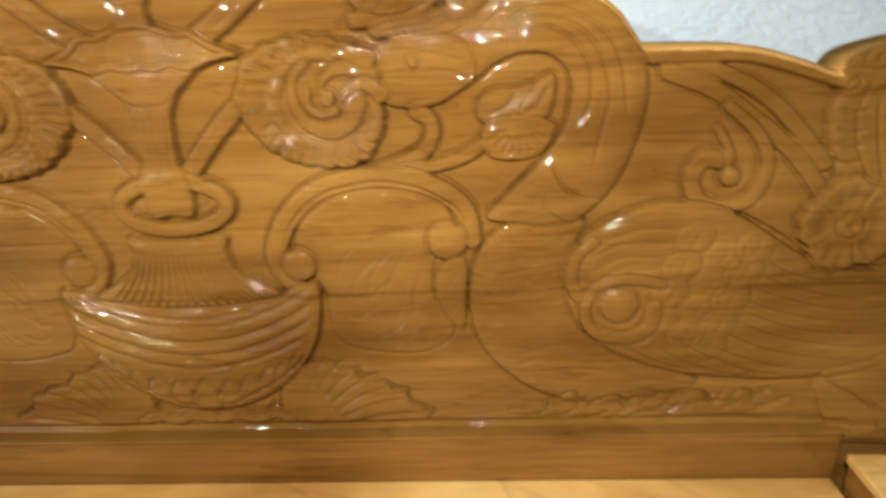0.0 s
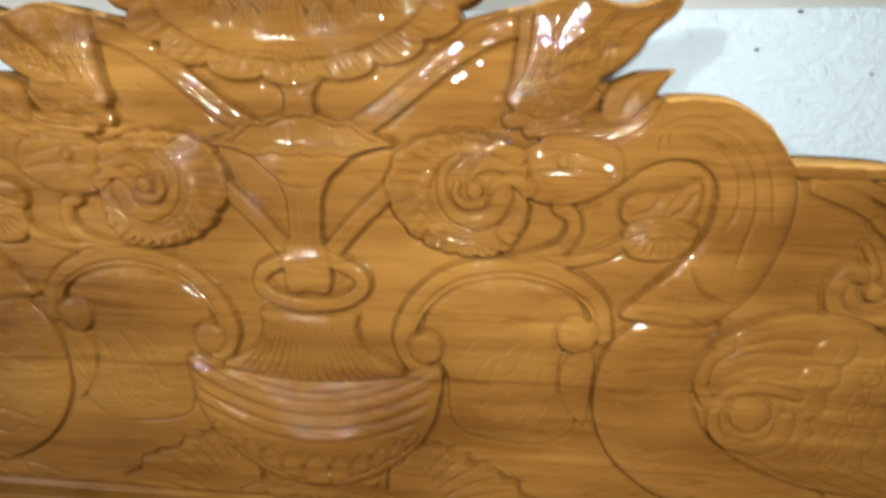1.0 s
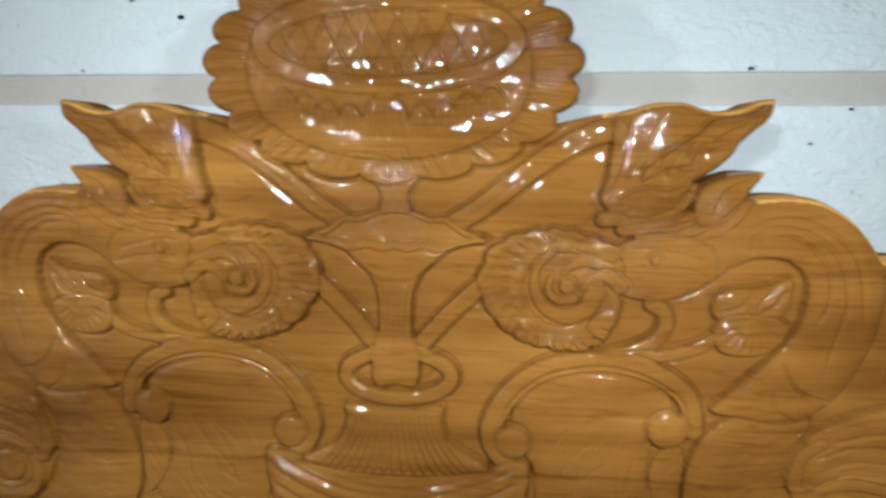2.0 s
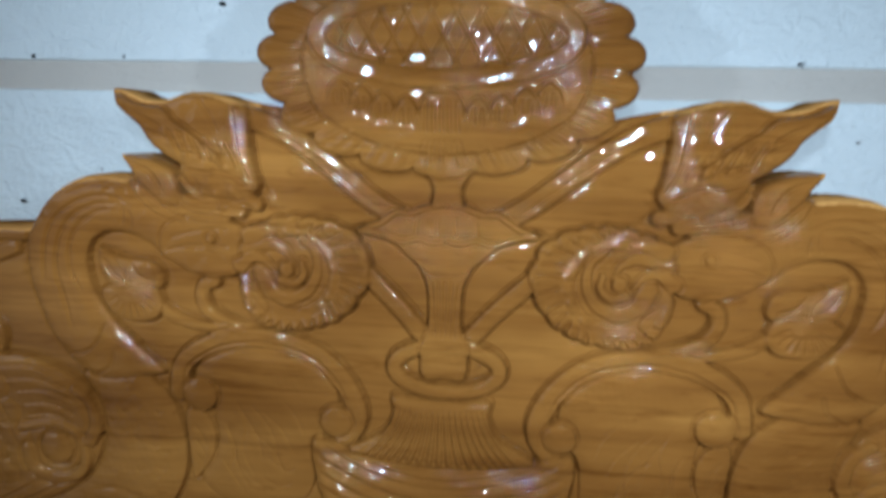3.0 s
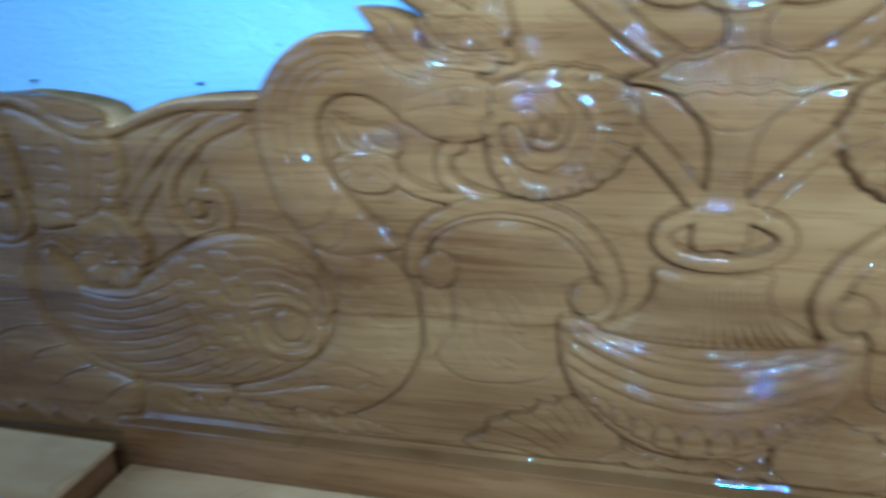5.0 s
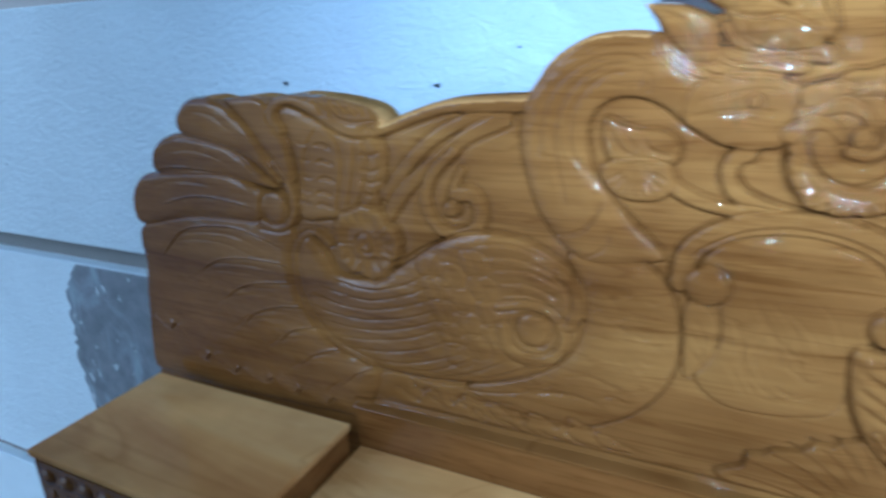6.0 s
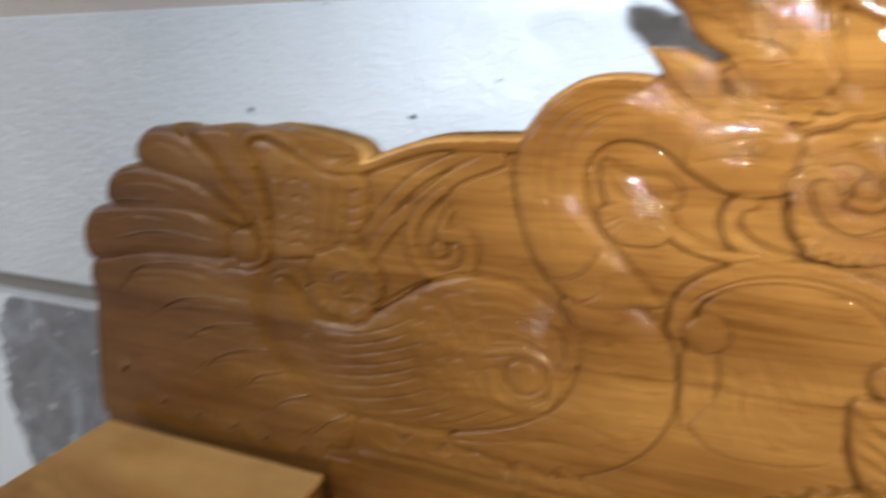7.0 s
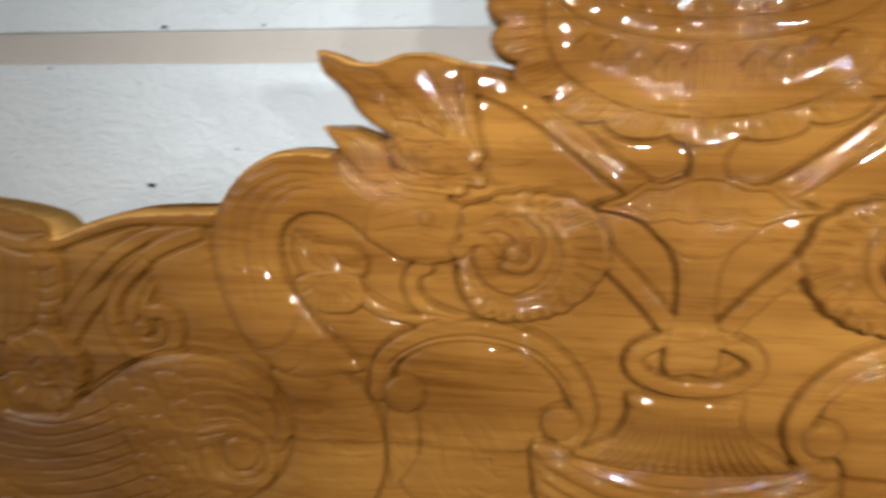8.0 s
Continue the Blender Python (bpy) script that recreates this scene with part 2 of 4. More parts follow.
def along(p, w):
    """Distance from the curve, place along it (0 to 1) and the side, over a window."""
    u, z = UU[w], ZZ[w]
    best = np.full(u.shape, 9.0)
    where = np.zeros(u.shape)
    side = np.zeros(u.shape)
    seg = np.diff(p, axis=0)
    lens = np.hypot(seg[:, 0], seg[:, 1]) + 1e-9
    start = np.r_[0, np.cumsum(lens)]
    for k in range(len(seg)):
        du, dz = u - p[k, 0], z - p[k, 1]
        s = np.clip((du * seg[k, 0] + dz * seg[k, 1]) / lens[k] ** 2, 0, 1)
        eu, ez = du - s * seg[k, 0], dz - s * seg[k, 1]
        d = np.hypot(eu, ez)
        near = d < best
        best = np.where(near, d, best)
        where = np.where(near, (start[k] + s * lens[k]) / start[-1], where)
        side = np.where(near, np.sign(seg[k, 0] * ez - seg[k, 1] * eu), side)
    return best, where, side


def within(p, w):
    """How deep inside the closed outline each place lies; negative outside."""
    u, z = UU[w], ZZ[w]
    q = np.vstack([p, p[:1]])
    d, _, _ = along(q, w)
    odd = np.zeros(u.shape, bool)
    for (ax, ay), (bx, by) in zip(q[:-1], q[1:]):
        if ay == by:
            continue
        cross = (ay > z) != (by > z)
        odd ^= cross & (u < (bx - ax) * (z - ay) / (by - ay) + ax)
    return np.where(odd, d, -d)


def kind(name):
    if name not in KINDS:
        KINDS.append(name)
    return KINDS.index(name)


def rise(w, new, name):
    over = new > RAISED[w]
    RAISED[w] = np.where(over, new, RAISED[w])
    OWNER[w] = np.where(over, kind(name), OWNER[w])


def trench(w, outside, depth, width):
    RAISED[w] -= np.where(outside > 0, depth * (2.2 * np.exp(-(outside / width) ** 2) + 0.25 * np.exp(-(outside / 0.006) ** 2)), 0.0)


def round_over(d, edge):
    s = np.clip(d / edge, 0, 1)
    return np.sqrt(1 - (1 - s) ** 2)


def shape(name, points, height, edge, base=0.0, cut=3.0, mirror=False, sharp=False, n=7, low=0.12):
    """A cushion with rounded edges over an outline."""
    if mirror:
        points = list(points) + [(-u, z) for u, z in reversed(points) if u > 0]
    p = np.array(points, float) / 1000 if sharp else spline(points, True, n)
    w = window(p, 0.012)
    d = within(p, w)
    trench(w, -d, cut / 1000, 0.0015)
    new_h = (base + height * (low + (1 - low) * round_over(d, 0.6 * edge / 1000))) / 1000
    rise(w, np.where(d > 0, new_h, -1.0), name)
    return p


def tube(name, points, wide, height, base=0.0, cut=2.5, ends=None):
    """A rounded ridge along a curve; wide runs from its start to its end."""
    p = spline(points)
    a, b = wide if isinstance(wide, tuple) else (wide, wide)
    w = window(p, 0.012 + max(a, b) / 1000)
    d, s, _ = along(p, w)
    half = (a + (b - a) * s) / 1000
    trench(w, d - half, cut / 1000, 0.0017)
    rise(w, np.where(d < half, (base + height * np.clip(1 - (d / half) ** 4, 0, 1) ** 0.7) / 1000, -1.0), name)


def ball(name, u, z, r, height, base=0.0, squash=1.0):
    """A round boss."""
    p = np.array([(u - r, z - r), (u + r, z + r)]) / 1000
    w = window(p, 0.01)
    d = np.hypot(UU[w] - u / 1000, (ZZ[w] - z / 1000) / squash)
    trench(w, d - r / 1000, 0.003, 0.0024)
    rise(w, np.where(d < r / 1000, (base + height * np.sqrt(np.clip(1 - (d * 1000 / r) ** 2, 0, 1))) / 1000, -1.0), name)


def groove(points, width=1.6, depth=2.2, taper=0.12, n=7):
    """A gouged line, running out at both ends."""
    p = spline(points, n=n)
    w = window(p, 0.012)
    d, s, _ = along(p, w)
    fade = np.clip(np.minimum(s, 1 - s) / taper, 0, 1)
    RAISED[w] -= 2.5 * depth / 1000 * fade * np.exp(-(d * 1000 / width) ** 2)


def overlap(points, step=3.0, soft=14.0, flip=1.0, taper=0.15):
    """The edge of a feather that lies over the next: sharp on one side, sloping off on the other."""
    p = spline(points)
    w = window(p, soft / 1000 * 2.2)
    d, s, side = along(p, w)
    fade = np.clip(np.minimum(s, 1 - s) / taper, 0, 1)
    d = d * 1000
    up = side * flip > 0
    RAISED[w] += 2.4 * step / 1000 * fade * np.where(up, 0.75 * np.exp(-(d / soft) ** 1.5), -0.9 * np.exp(-(d / 2.2) ** 2))


def lump(u, z, r, height):
    """A soft swelling or dent left by the gouge."""
    w = window(np.array([(u, z)]) / 1000, 3 * r / 1000)
    q = ((UU[w] * 1000 - u) ** 2 + (ZZ[w] * 1000 - z) ** 2) / (r * r)
    RAISED[w] += height / 1000 * np.exp(-q)


def emboss(points, height, edge, cut, low=None):
    """A small cushion laid on whatever is there already; below the height low it dies away."""
    p = spline(points, True)
    w = window(p, 0.01)
    d = within(p, w)
    full = np.ones_like(d) if low is None else np.clip((ZZ[w] * 1000 - low[0]) / (low[1] - low[0]), 0, 1)
    RAISED[w] += full * np.where(d > 0, height / 1000 * round_over(d, edge / 1000), -cut / 1000 * np.exp(-(d / 0.0016) ** 2))


# outline of the board
LEAF_EDGE = [(130, 1060), (156, 1066), (181, 1070), (205, 1076), (226, 1076), (246, 1070), (264, 1071), (279, 1077), (293, 1079)]
LEAF_BACK = [(293, 1079), (290, 1064), (278, 1052), (270, 1044), (264, 1034), (253, 1024), (236, 1014)]
LEAFLET_EDGE = [(236, 1014), (243, 1012), (254, 1017), (270, 1022), (291, 1022)]
LEAFLET_BACK = [(291, 1022), (282, 1010), (278, 1001)]
NECK_EDGE = [(278, 1001), (303, 1004), (330, 1002), (350, 993), (366, 981), (376, 968), (385, 955)]
STEP_EDGE = [(385, 955), (424, 954), (462, 951), (495, 942), (527, 930)]
FRINGE_EDGE = [(527, 930), (538, 942), (561, 949), (592, 954), (632, 957), (662, 953), (690, 955), (716, 953), (736, 951)]
LOBE_EDGES = [
    [(736, 951), (757, 954), (780, 951), (798, 935), (798, 914)],
    [(798, 914), (823, 910), (843, 900), (854, 882), (851, 866)],
    [(851, 866), (880, 859), (898, 841), (905, 818), (898, 796)],
    [(898, 796), (907, 784), (911, 761), (906, 741)],
    [(906, 741), (915, 706), (922, 654), (934, 560)],
]
ALL = (slice(None), slice(None))
outline = []
for run in (LEAF_EDGE, LEAF_BACK, LEAFLET_EDGE, LEAFLET_BACK, NECK_EDGE, STEP_EDGE, FRINGE_EDGE, *LOBE_EDGES):
    outline += list(spline(run)[:-1])
outline = np.array(outline + [(0.934, 0.55), (-0.02, 0.55), (-0.02, 1.06)])

# the great flower at the top: an oval with a scalloped fringe
FZ = 1.103
FA, FB = 0.157, 0.093
PETALS = 19


def flower_field(off):
    """Angle and size of the great flower's oval over the half, its middle off to one side."""
    du = UU - off
    angle = np.arctan2((ZZ - FZ) / FB, du / FA)
    size = np.hypot(du / FA, (ZZ - FZ) / FB)
    scallop = np.abs(np.sin((angle + math.pi / 2) * PETALS / 2 + 0.5 * math.pi))
    return angle, size, scallop, 0.925 + 0.085 * np.sqrt(scallop)


def feather(points, step=2.0, soft=12.0, ridge=1.1, flip=1.0):
    """A feather's upper edge: a thin raised lip over a long smooth slope."""
    overlap(points, step, soft, flip, 0.12)
    groove(points, 1.5, -ridge, 0.12)


def carve_shell():
    """The fan of lobes and feathers at the outer corner."""
    base = 7
    shape("shell", [(918, 690), (908, 745), (898, 796), (800, 822), (700, 826), (652, 812), (650, 765), (640, 722), (604, 676), (556, 655), (577, 600), (620, 585), (936, 585)], 13, 40, 4, cut=1.0)
    shape("shell", [(898, 796), (905, 818), (898, 841), (880, 859), (851, 866), (760, 878), (694, 858), (672, 836), (700, 818), (800, 815)], 15, 22, base, 2.6)
    shape("shell", [(851, 866), (854, 882), (843, 900), (823, 910), (798, 914), (735, 906), (690, 882), (668, 856), (740, 868)], 16, 20, base + 1, 2.6)
    shape("shell", [(798, 914), (798, 935), (780, 951), (757, 954), (736, 951), (690, 922), (664, 882), (662, 862), (712, 896)], 17, 20, base + 2, 2.6)
    shape("shell", [(722, 953), (700, 957), (676, 954), (656, 938), (644, 905), (640, 870), (650, 862), (664, 884), (690, 922)], 13, 12, base, 2.4)
    feather([(762, 953), (725, 948), (701, 934), (681, 911), (668, 886)], 1.4, 16, 1.2, -1.0)
    feather([(836, 903), (787, 911), (747, 907), (709, 893), (684, 868)], 1.4, 16, 1.2, -1.0)
    feather([(882, 857), (829, 872), (785, 874), (736, 869), (696, 853)], 1.4, 16, 1.2, -1.0)
    feather([(850, 826), (791, 840), (741, 839), (700, 833)], 1.5, 16, 1.2, -1.0)
    for line in ([(880, 840), (830, 855), (780, 857), (730, 852)], [(860, 806), (800, 820), (745, 820), (705, 815)], [(836, 888), (790, 895), (750, 890), (712, 876)], [(785, 938), (745, 936), (715, 917)]):
        groove(line, 1.8, 0.55, 0.3)
    tube("shell", [(664, 884), (646, 856), (648, 828), (666, 814), (690, 815)], (4, 6), 8, 11, 2.2)
    ball("shell", 671, 835, 18, 8, 14)
    for line in (
        [(872, 752), (826, 792), (788, 803), (737, 806), (698, 799), (664, 788)],
        [(806, 742), (768, 763), (725, 770), (678, 770), (656, 764)],
        [(770, 712), (738, 732), (704, 742), (655, 748)],
        [(748, 679), (721, 701), (683, 715), (642, 720)],
        [(692, 667), (670, 686), (646, 694), (620, 700)],
        [(664, 642), (641, 660), (610, 672), (580, 676)],
        [(607, 627), (582, 648), (553, 662)],
    ):
        feather(line, 1.9, 17, 1.3, -1.0)
        shift = [(u + 16, z - 9) for u, z in line]
        groove(shift, 1.4, 0.8, 0.3)
        groove([(u + 30, z - 20) for u, z in line], 1.4, 0.6, 0.35)
    beads = [(912, 668), (868, 662), (812, 628), (764, 618), (710, 616), (667, 611), (621, 607), (578, 606), (540, 606)]
    for (u0, z0), (u1, z1) in zip(beads[:-1], beads[1:]):
        wide = abs(u0 - u1)
        mid = (u0 - 0.72 * wide, min(z0, z1) - 9)
        overlap([(u0 - 6, z0), mid, (u1, z1)], 2.6, 9, -1.0, 0.04)
        groove([(u0 - 6, z0 + 1), mid, (u1, z1)], 1.4, -1.0, 0.05)
        lump(u1 + 2, z1 + 1, 2.8, 2.4)


def carve_fringe():
    """The rolled leaf and the ribbed stalk beside the shell."""
    shape("ribbed_stalk", [(654, 937), (642, 945), (612, 936), (578, 922), (540, 920), (528, 905), (529, 878), (538, 854), (550, 835), (600, 828), (638, 826), (636, 870), (643, 909)], 9, 20, 4)
    shape("rolled_leaf", [(636, 956), (612, 955), (586, 955), (559, 951), (534, 944), (525, 933), (539, 923), (565, 926), (600, 940)], 13, 12, 6)
    tube("rolled_leaf", [(650, 920), (660, 936), (650, 949), (631, 951), (609, 943), (587, 931), (563, 922), (536, 923)], (5, 8), 10, 9)
    for k in range(8):
        u = 604 - 10 * k
        groove([(u, 954), (u - 5, 946), (u - 13, 936)], 1.6, 2.2)
    for k, (u, z) in enumerate(((612, 905), (611, 888), (610, 870), (614, 855), (616, 842))):
        groove([(u, z), (u - 10, z + 2), (u - 23, z - 2)], 1.5, 2.6, 0.2)
        groove([(u + 21, z + 4), (u + 13, z + 1), (u + 6, z + 2)], 1.3, 1.0)
    groove([(600, 928), (622, 900), (628, 860), (632, 832)], 1.5, 1.4)
    groove([(585, 920), (578, 890), (586, 850), (590, 832)], 1.5, 1.8)
    groove([(560, 912), (563, 890), (570, 860), (578, 836)], 1.5, 2.0)
    tube("ribbed_stalk", [(542, 916), (538, 896), (544, 868), (556, 842)], (8, 7), 7, 6)
    for z in (900, 884, 872, 860):
        groove([(556, z), (544, z - 2), (532, z + 2)], 1.4, 2.2)


def carve_blossom(name, u, z, r, petals, turn, base):
    """A small open flower: cupped, ruffled petals round a knob."""
    w = window(np.array([(u - r, z - r), (u + r, z + r)]) / 1000, 0.014)
    du, dz = UU[w] * 1000 - u, ZZ[w] * 1000 - z
    a, q = np.arctan2(dz, du) + turn, np.hypot(du, dz) / r
    lobe = np.sqrt(np.abs(np.cos(a * petals / 2)))
    edge = 0.82 + 0.16 * lobe + 0.025 * np.sin(a * 17 + 1.0)
    d = (edge - q) * r / 1000
    trench(w, -d, 0.0030, 0.0022)
    cup = base + 9 * round_over(d, 0.005) - 7 * np.exp(-((q - 0.52 * edge) / 0.2) ** 2) * lobe + 1.8 * np.sin(a * 17 + 1.0 + 3 * q) * np.clip(q - 0.4, 0, 1)
    RAISED[w] = np.where(d > 0, cup / 1000, RAISED[w])
    OWNER[w] = np.where(d > 0, kind(name), OWNER[w])
    for k in range(petals):
        t = -turn + math.pi * (2 * k + 1) / petals
        groove([(u + 0.3 * r * math.cos(t), z + 0.3 * r * math.sin(t)), (u + 0.82 * r * math.cos(t), z + 0.82 * r * math.sin(t))], 1.6, 1.8, 0.15)
    ball(name, u, z, 0.24 * r, 6, base + 3)
    for k in range(5):
        t = turn + 1.26 * k
        lump(u + 0.15 * r * math.cos(t), z + 0.15 * r * math.sin(t), 3.0, 2.4)
    lump(u, z, 3.0, -3.5)


def carve_rose(side):
    """A rolled rose: a ruffled skirt, a beaded collar and a whorl of petals round the heart."""
    n = "rose"
    rnd = random.Random(3 if side < 0 else 8)
    u0, z0 = 139, 923
    skirt = spline([(78, 958), (70, 942), (67, 926), (75, 907), (88, 890), (105, 879), (125, 873), (148, 871), (167, 876), (178, 890), (184, 912), (183, 934), (178, 954), (160, 968), (132, 974), (100, 970)], True, 9) * 1000
    # small lobes along the hem
    spokes = skirt - (u0, z0)
    far = np.hypot(spokes[:, 0], spokes[:, 1])
    turn = np.arctan2(spokes[:, 1], spokes[:, 0])
    lobed = far * 0.965 + 3.4 * np.sqrt(np.abs(np.sin(turn * 9.5 + 0.6 * np.sin(3 * turn) + side)))
    hem = [(u0 + q * math.cos(a), z0 + q * math.sin(a)) for q, a in zip(lobed, turn)]
    shape(n, hem, 11, 7, 7, cut=3.2, sharp=True)
    dish = [(u0 + q * 0.90 * math.cos(a), z0 + q * 0.90 * math.sin(a)) for q, a in zip(far[::9], turn[::9])]
    emboss(dish, -3.6, 12, 0.0)
    # pleats of the skirt, gathered under the collar
    for k in range(21):
        t = math.radians(100 + 12.0 * k + rnd.uniform(-3, 3))
        reach = float(np.interp(t % (2 * math.pi), np.sort(turn % (2 * math.pi)), far[np.argsort(turn % (2 * math.pi))]))
        r0, r1 = 44, reach * rnd.uniform(0.93, 1.0)
        if r1 - r0 > 5:
            a, b = (u0 + r0 * math.cos(t), z0 + r0 * math.sin(t)), (u0 + r1 * math.cos(t + 0.08), z0 + r1 * math.sin(t + 0.08))
            overlap([a, ((a[0] + b[0]) / 2, (a[1] + b[1]) / 2), b], rnd.uniform(2.2, 3.4), 7, 1.0, 0.15)
        lump(u0 + (reach - 5) * math.cos(t + 0.12), z0 + (reach - 5) * math.sin(t + 0.12), 3.4, rnd.uniform(3.0, 5.0))
    # the beaded collar
    for a in range(78, 236, 15):
        t = math.radians(a + rnd.uniform(-4, 4))
        lump(u0 + 40 * math.cos(t), z0 + 36 * math.sin(t), rnd.uniform(4.0, 5.0), rnd.uniform(5.0, 7.5))
    # petals rolled one inside another
    shape(n, [(u0 + 33 * math.cos(math.radians(a)), z0 + 31 * math.sin(math.radians(a))) for a in range(0, 360, 30)], 5, 20, 10, cut=2.5)
    tube(n, [(128, 954), (116, 942), (115, 923), (125, 907), (142, 901), (157, 908), (164, 924)], (3, 9), 7, 12, 2.2)
    tube(n, [(136, 930), (142, 943), (157, 949), (176, 943)], (2, 8), 7, 12, 2.2)
    tube(n, [(152, 924), (161, 934), (172, 936), (184, 928)], (2, 7), 6, 12, 2.0)
    tube(n, [(127, 934), (126, 923), (134, 915), (146, 917)], (3, 5), 6, 16, 2.4)
    ball(n, 141, 927, 7, 6, 17)
    shape(n, [(166, 904), (158, 890), (172, 884), (182, 896), (184, 912)], 6, 8, 11, 2.2)
    shape(n, [(146, 960), (164, 966), (182, 960), (178, 948), (162, 953)], 6, 8, 12, 2.2)
    for k in range(16):
        t, e = rnd.uniform(0, 6.28), rnd.uniform(14, 54)
        lump(u0 - 6 + e * math.cos(t), z0 + 0.8 * e * math.sin(t), rnd.uniform(3, 6), rnd.uniform(-1.8, 1.8))


def carve_bird():
    """The long-necked bird, one carving from crest to tail."""
    n = "bird_carving"
    shape(n, [(297, 827), (274, 813), (255, 792), (246, 757), (247, 725), (260, 693), (282, 667), (312, 647), (346, 637), (400, 642), (450, 655), (420, 675), (358, 704), (334, 740), (335, 790), (345, 815), (325, 824)], 14, 46, 1, cut=3.2, low=0.1)
    low_edge = [(655, 775), (655, 757), (648, 726), (629, 694), (600, 674), (560, 662), (512, 660), (456, 664), (409, 675), (367, 695)]
    shape(n, [(637, 809), *low_edge, (340, 722), (330, 750), (333, 782), (346, 806), (378, 824), (406, 831), (437, 828), (470, 817), (500, 797), (526, 780), (563, 766), (598, 768), (612, 790)], 15, 30, 5, cut=3.2)
    tube(n, [(604, 800), (619, 811), (638, 806), (651, 786), (653, 758), (645, 726), (627, 698), (600, 678), (560, 666)], (4, 4), 6, 12, 1.6)
    # long flight feathers, each lying over the next
    for line in ([(604, 762), (557, 756), (512, 768), (484, 784)], [(622, 752), (598, 748), (557, 744), (512, 756), (478, 772)], [(632, 742), (600, 734), (556, 733), (512, 744), (474, 759)], [(634, 728), (600, 721), (556, 721), (508, 732), (470, 748)], [(622, 711), (590, 708), (548, 710), (506, 721), (466, 738)], [(606, 694), (566, 696), (512, 707), (468, 726)], [(588, 682), (546, 685), (500, 696), (460, 714)], [(558, 673), (520, 676), (480, 688), (450, 702)], [(520, 668), (486, 674), (452, 690), (430, 702)], [(480, 667), (446, 678), (416, 694), (400, 704)], [(438, 674), (410, 684), (384, 698), (366, 706)]):
        overlap(line, 1.3, 6, -1.0, 0.15)
    # rows of short scale feathers, staggered like tiles
    for row, (us, zs) in enumerate((((482, 474, 466, 459, 452), (792, 768, 744, 720, 698)), ((456, 447, 439, 432), (784, 759, 735, 711)), ((432, 423, 416, 410), (800, 775, 750, 726)))):
        for u, z in zip(us, zs):
            emboss([(u + 15, z + 11), (u + 17, z - 1), (u + 11, z - 11), (u - 1, z - 14), (u - 12, z - 8), (u - 13, z + 4), (u - 4, z + 12)], 3.0, 11, 1.7)
            groove([(u + 5, z + 8), (u + 3, z), (u - 2, z - 9)], 1.3, 0.6)
    for line in ([(430, 818), (395, 820), (360, 809)], [(424, 806), (390, 808), (352, 796)], [(416, 794), (380, 797), (346, 784)], [(408, 782), (380, 784), (352, 774)], [(404, 770), (380, 773), (360, 768)]):
        overlap(line, 1.4, 6, 1.0, 0.15)
    # the curl at the shoulder
    tube(n, [(410, 758), (384, 764), (360, 760), (347, 744), (348, 724), (362, 710), (386, 708), (402, 718), (405, 736)], (4, 7), 8, 16, 2.6)
    ball(n, 375, 740, 17, 12, 17)
    tube(n, [(352, 800), (338, 788), (333, 766), (340, 750)], (5, 7), 7, 16, 1.8)
    # neck
    neck_out = [(210, 985), (240, 992), (276, 1000), (303, 1003), (330, 1001), (352, 990), (372, 971), (384, 950), (389, 925), (386, 897), (377, 868), (366, 846), (351, 829), (329, 815)]
    neck_in = [(255, 936), (271, 946), (289, 953), (308, 953), (322, 945), (329, 932), (329, 915), (325, 897), (315, 880), (298, 860), (280, 842), (263, 822)]
    shape(n, [*neck_out, (296, 816), *reversed(neck_in), (238, 950), (220, 968)], 14, 30, 4, cut=3.2)
    groove([(280, 978), (304, 986), (331, 981), (355, 965), (368, 940), (373, 900)], 1.5, 1.8, 0.12)
    groove([(288, 979), (315, 978), (338, 967), (353, 947), (359, 918), (353, 888), (347, 858)], 1.5, 1.9, 0.12)
    groove([(300, 974), (316, 971), (333, 959), (344, 939), (344, 914), (334, 895)], 1.5, 1.9, 0.12)
    groove([(272, 990), (300, 996), (328, 992), (350, 981)], 1.4, 1.4, 0.2)
    groove([(285, 974), (283, 966), (284, 957)], 1.4, 1.5)
    groove([(290, 976), (290, 968), (293, 960)], 1.4, 1.2)
    overlap([(356, 834), (336, 839), (323, 850), (314, 869)], 2.8, 10, 1.0)
    groove([(330, 816), (314, 826), (309, 842)], 1.6, 1.8)
    groove([(306, 868), (290, 852), (280, 842)], 1.6, 1.6)
    # crest: locks that sweep from the leaflet to the head
    for line in ([(280, 1002), (271, 988), (256, 977), (238, 972), (214, 968)], [(266, 1000), (255, 986), (240, 978), (221, 974), (198, 972)], [(249, 1002), (240, 988), (226, 981), (206, 979), (184, 976)], [(234, 1003), (224, 993), (208, 989), (188, 986), (168, 983)]):
        tube(n, line, (4, 7), 7, 10, 2.2)
        groove([(u - 3, z - 3) for u, z in line], 1.3, 1.2, 0.2)
    # head and beak
    shape(n, [(258, 938), (244, 927), (227, 918), (205, 916), (186, 920), (177, 932), (175, 950), (182, 963), (204, 970), (232, 970), (252, 960)], 6, 13, 9, cut=2.8)
    groove([(256, 938), (236, 943), (216, 945), (192, 944)], 1.5, 1.9)
    groove([(250, 950), (228, 956), (206, 960), (190, 958)], 1.4, 1.2)
    ball(n, 210, 951, 4.5, 2.5, 16)
    rnd = random.Random(11)
    for k in range(20):
        u, z = rnd.uniform(264, 326), rnd.uniform(690, 806)
        groove([(u - 5, z + 2), (u, z - 2), (u + 5, z + 2)], 1.2, 0.8, 0.3)
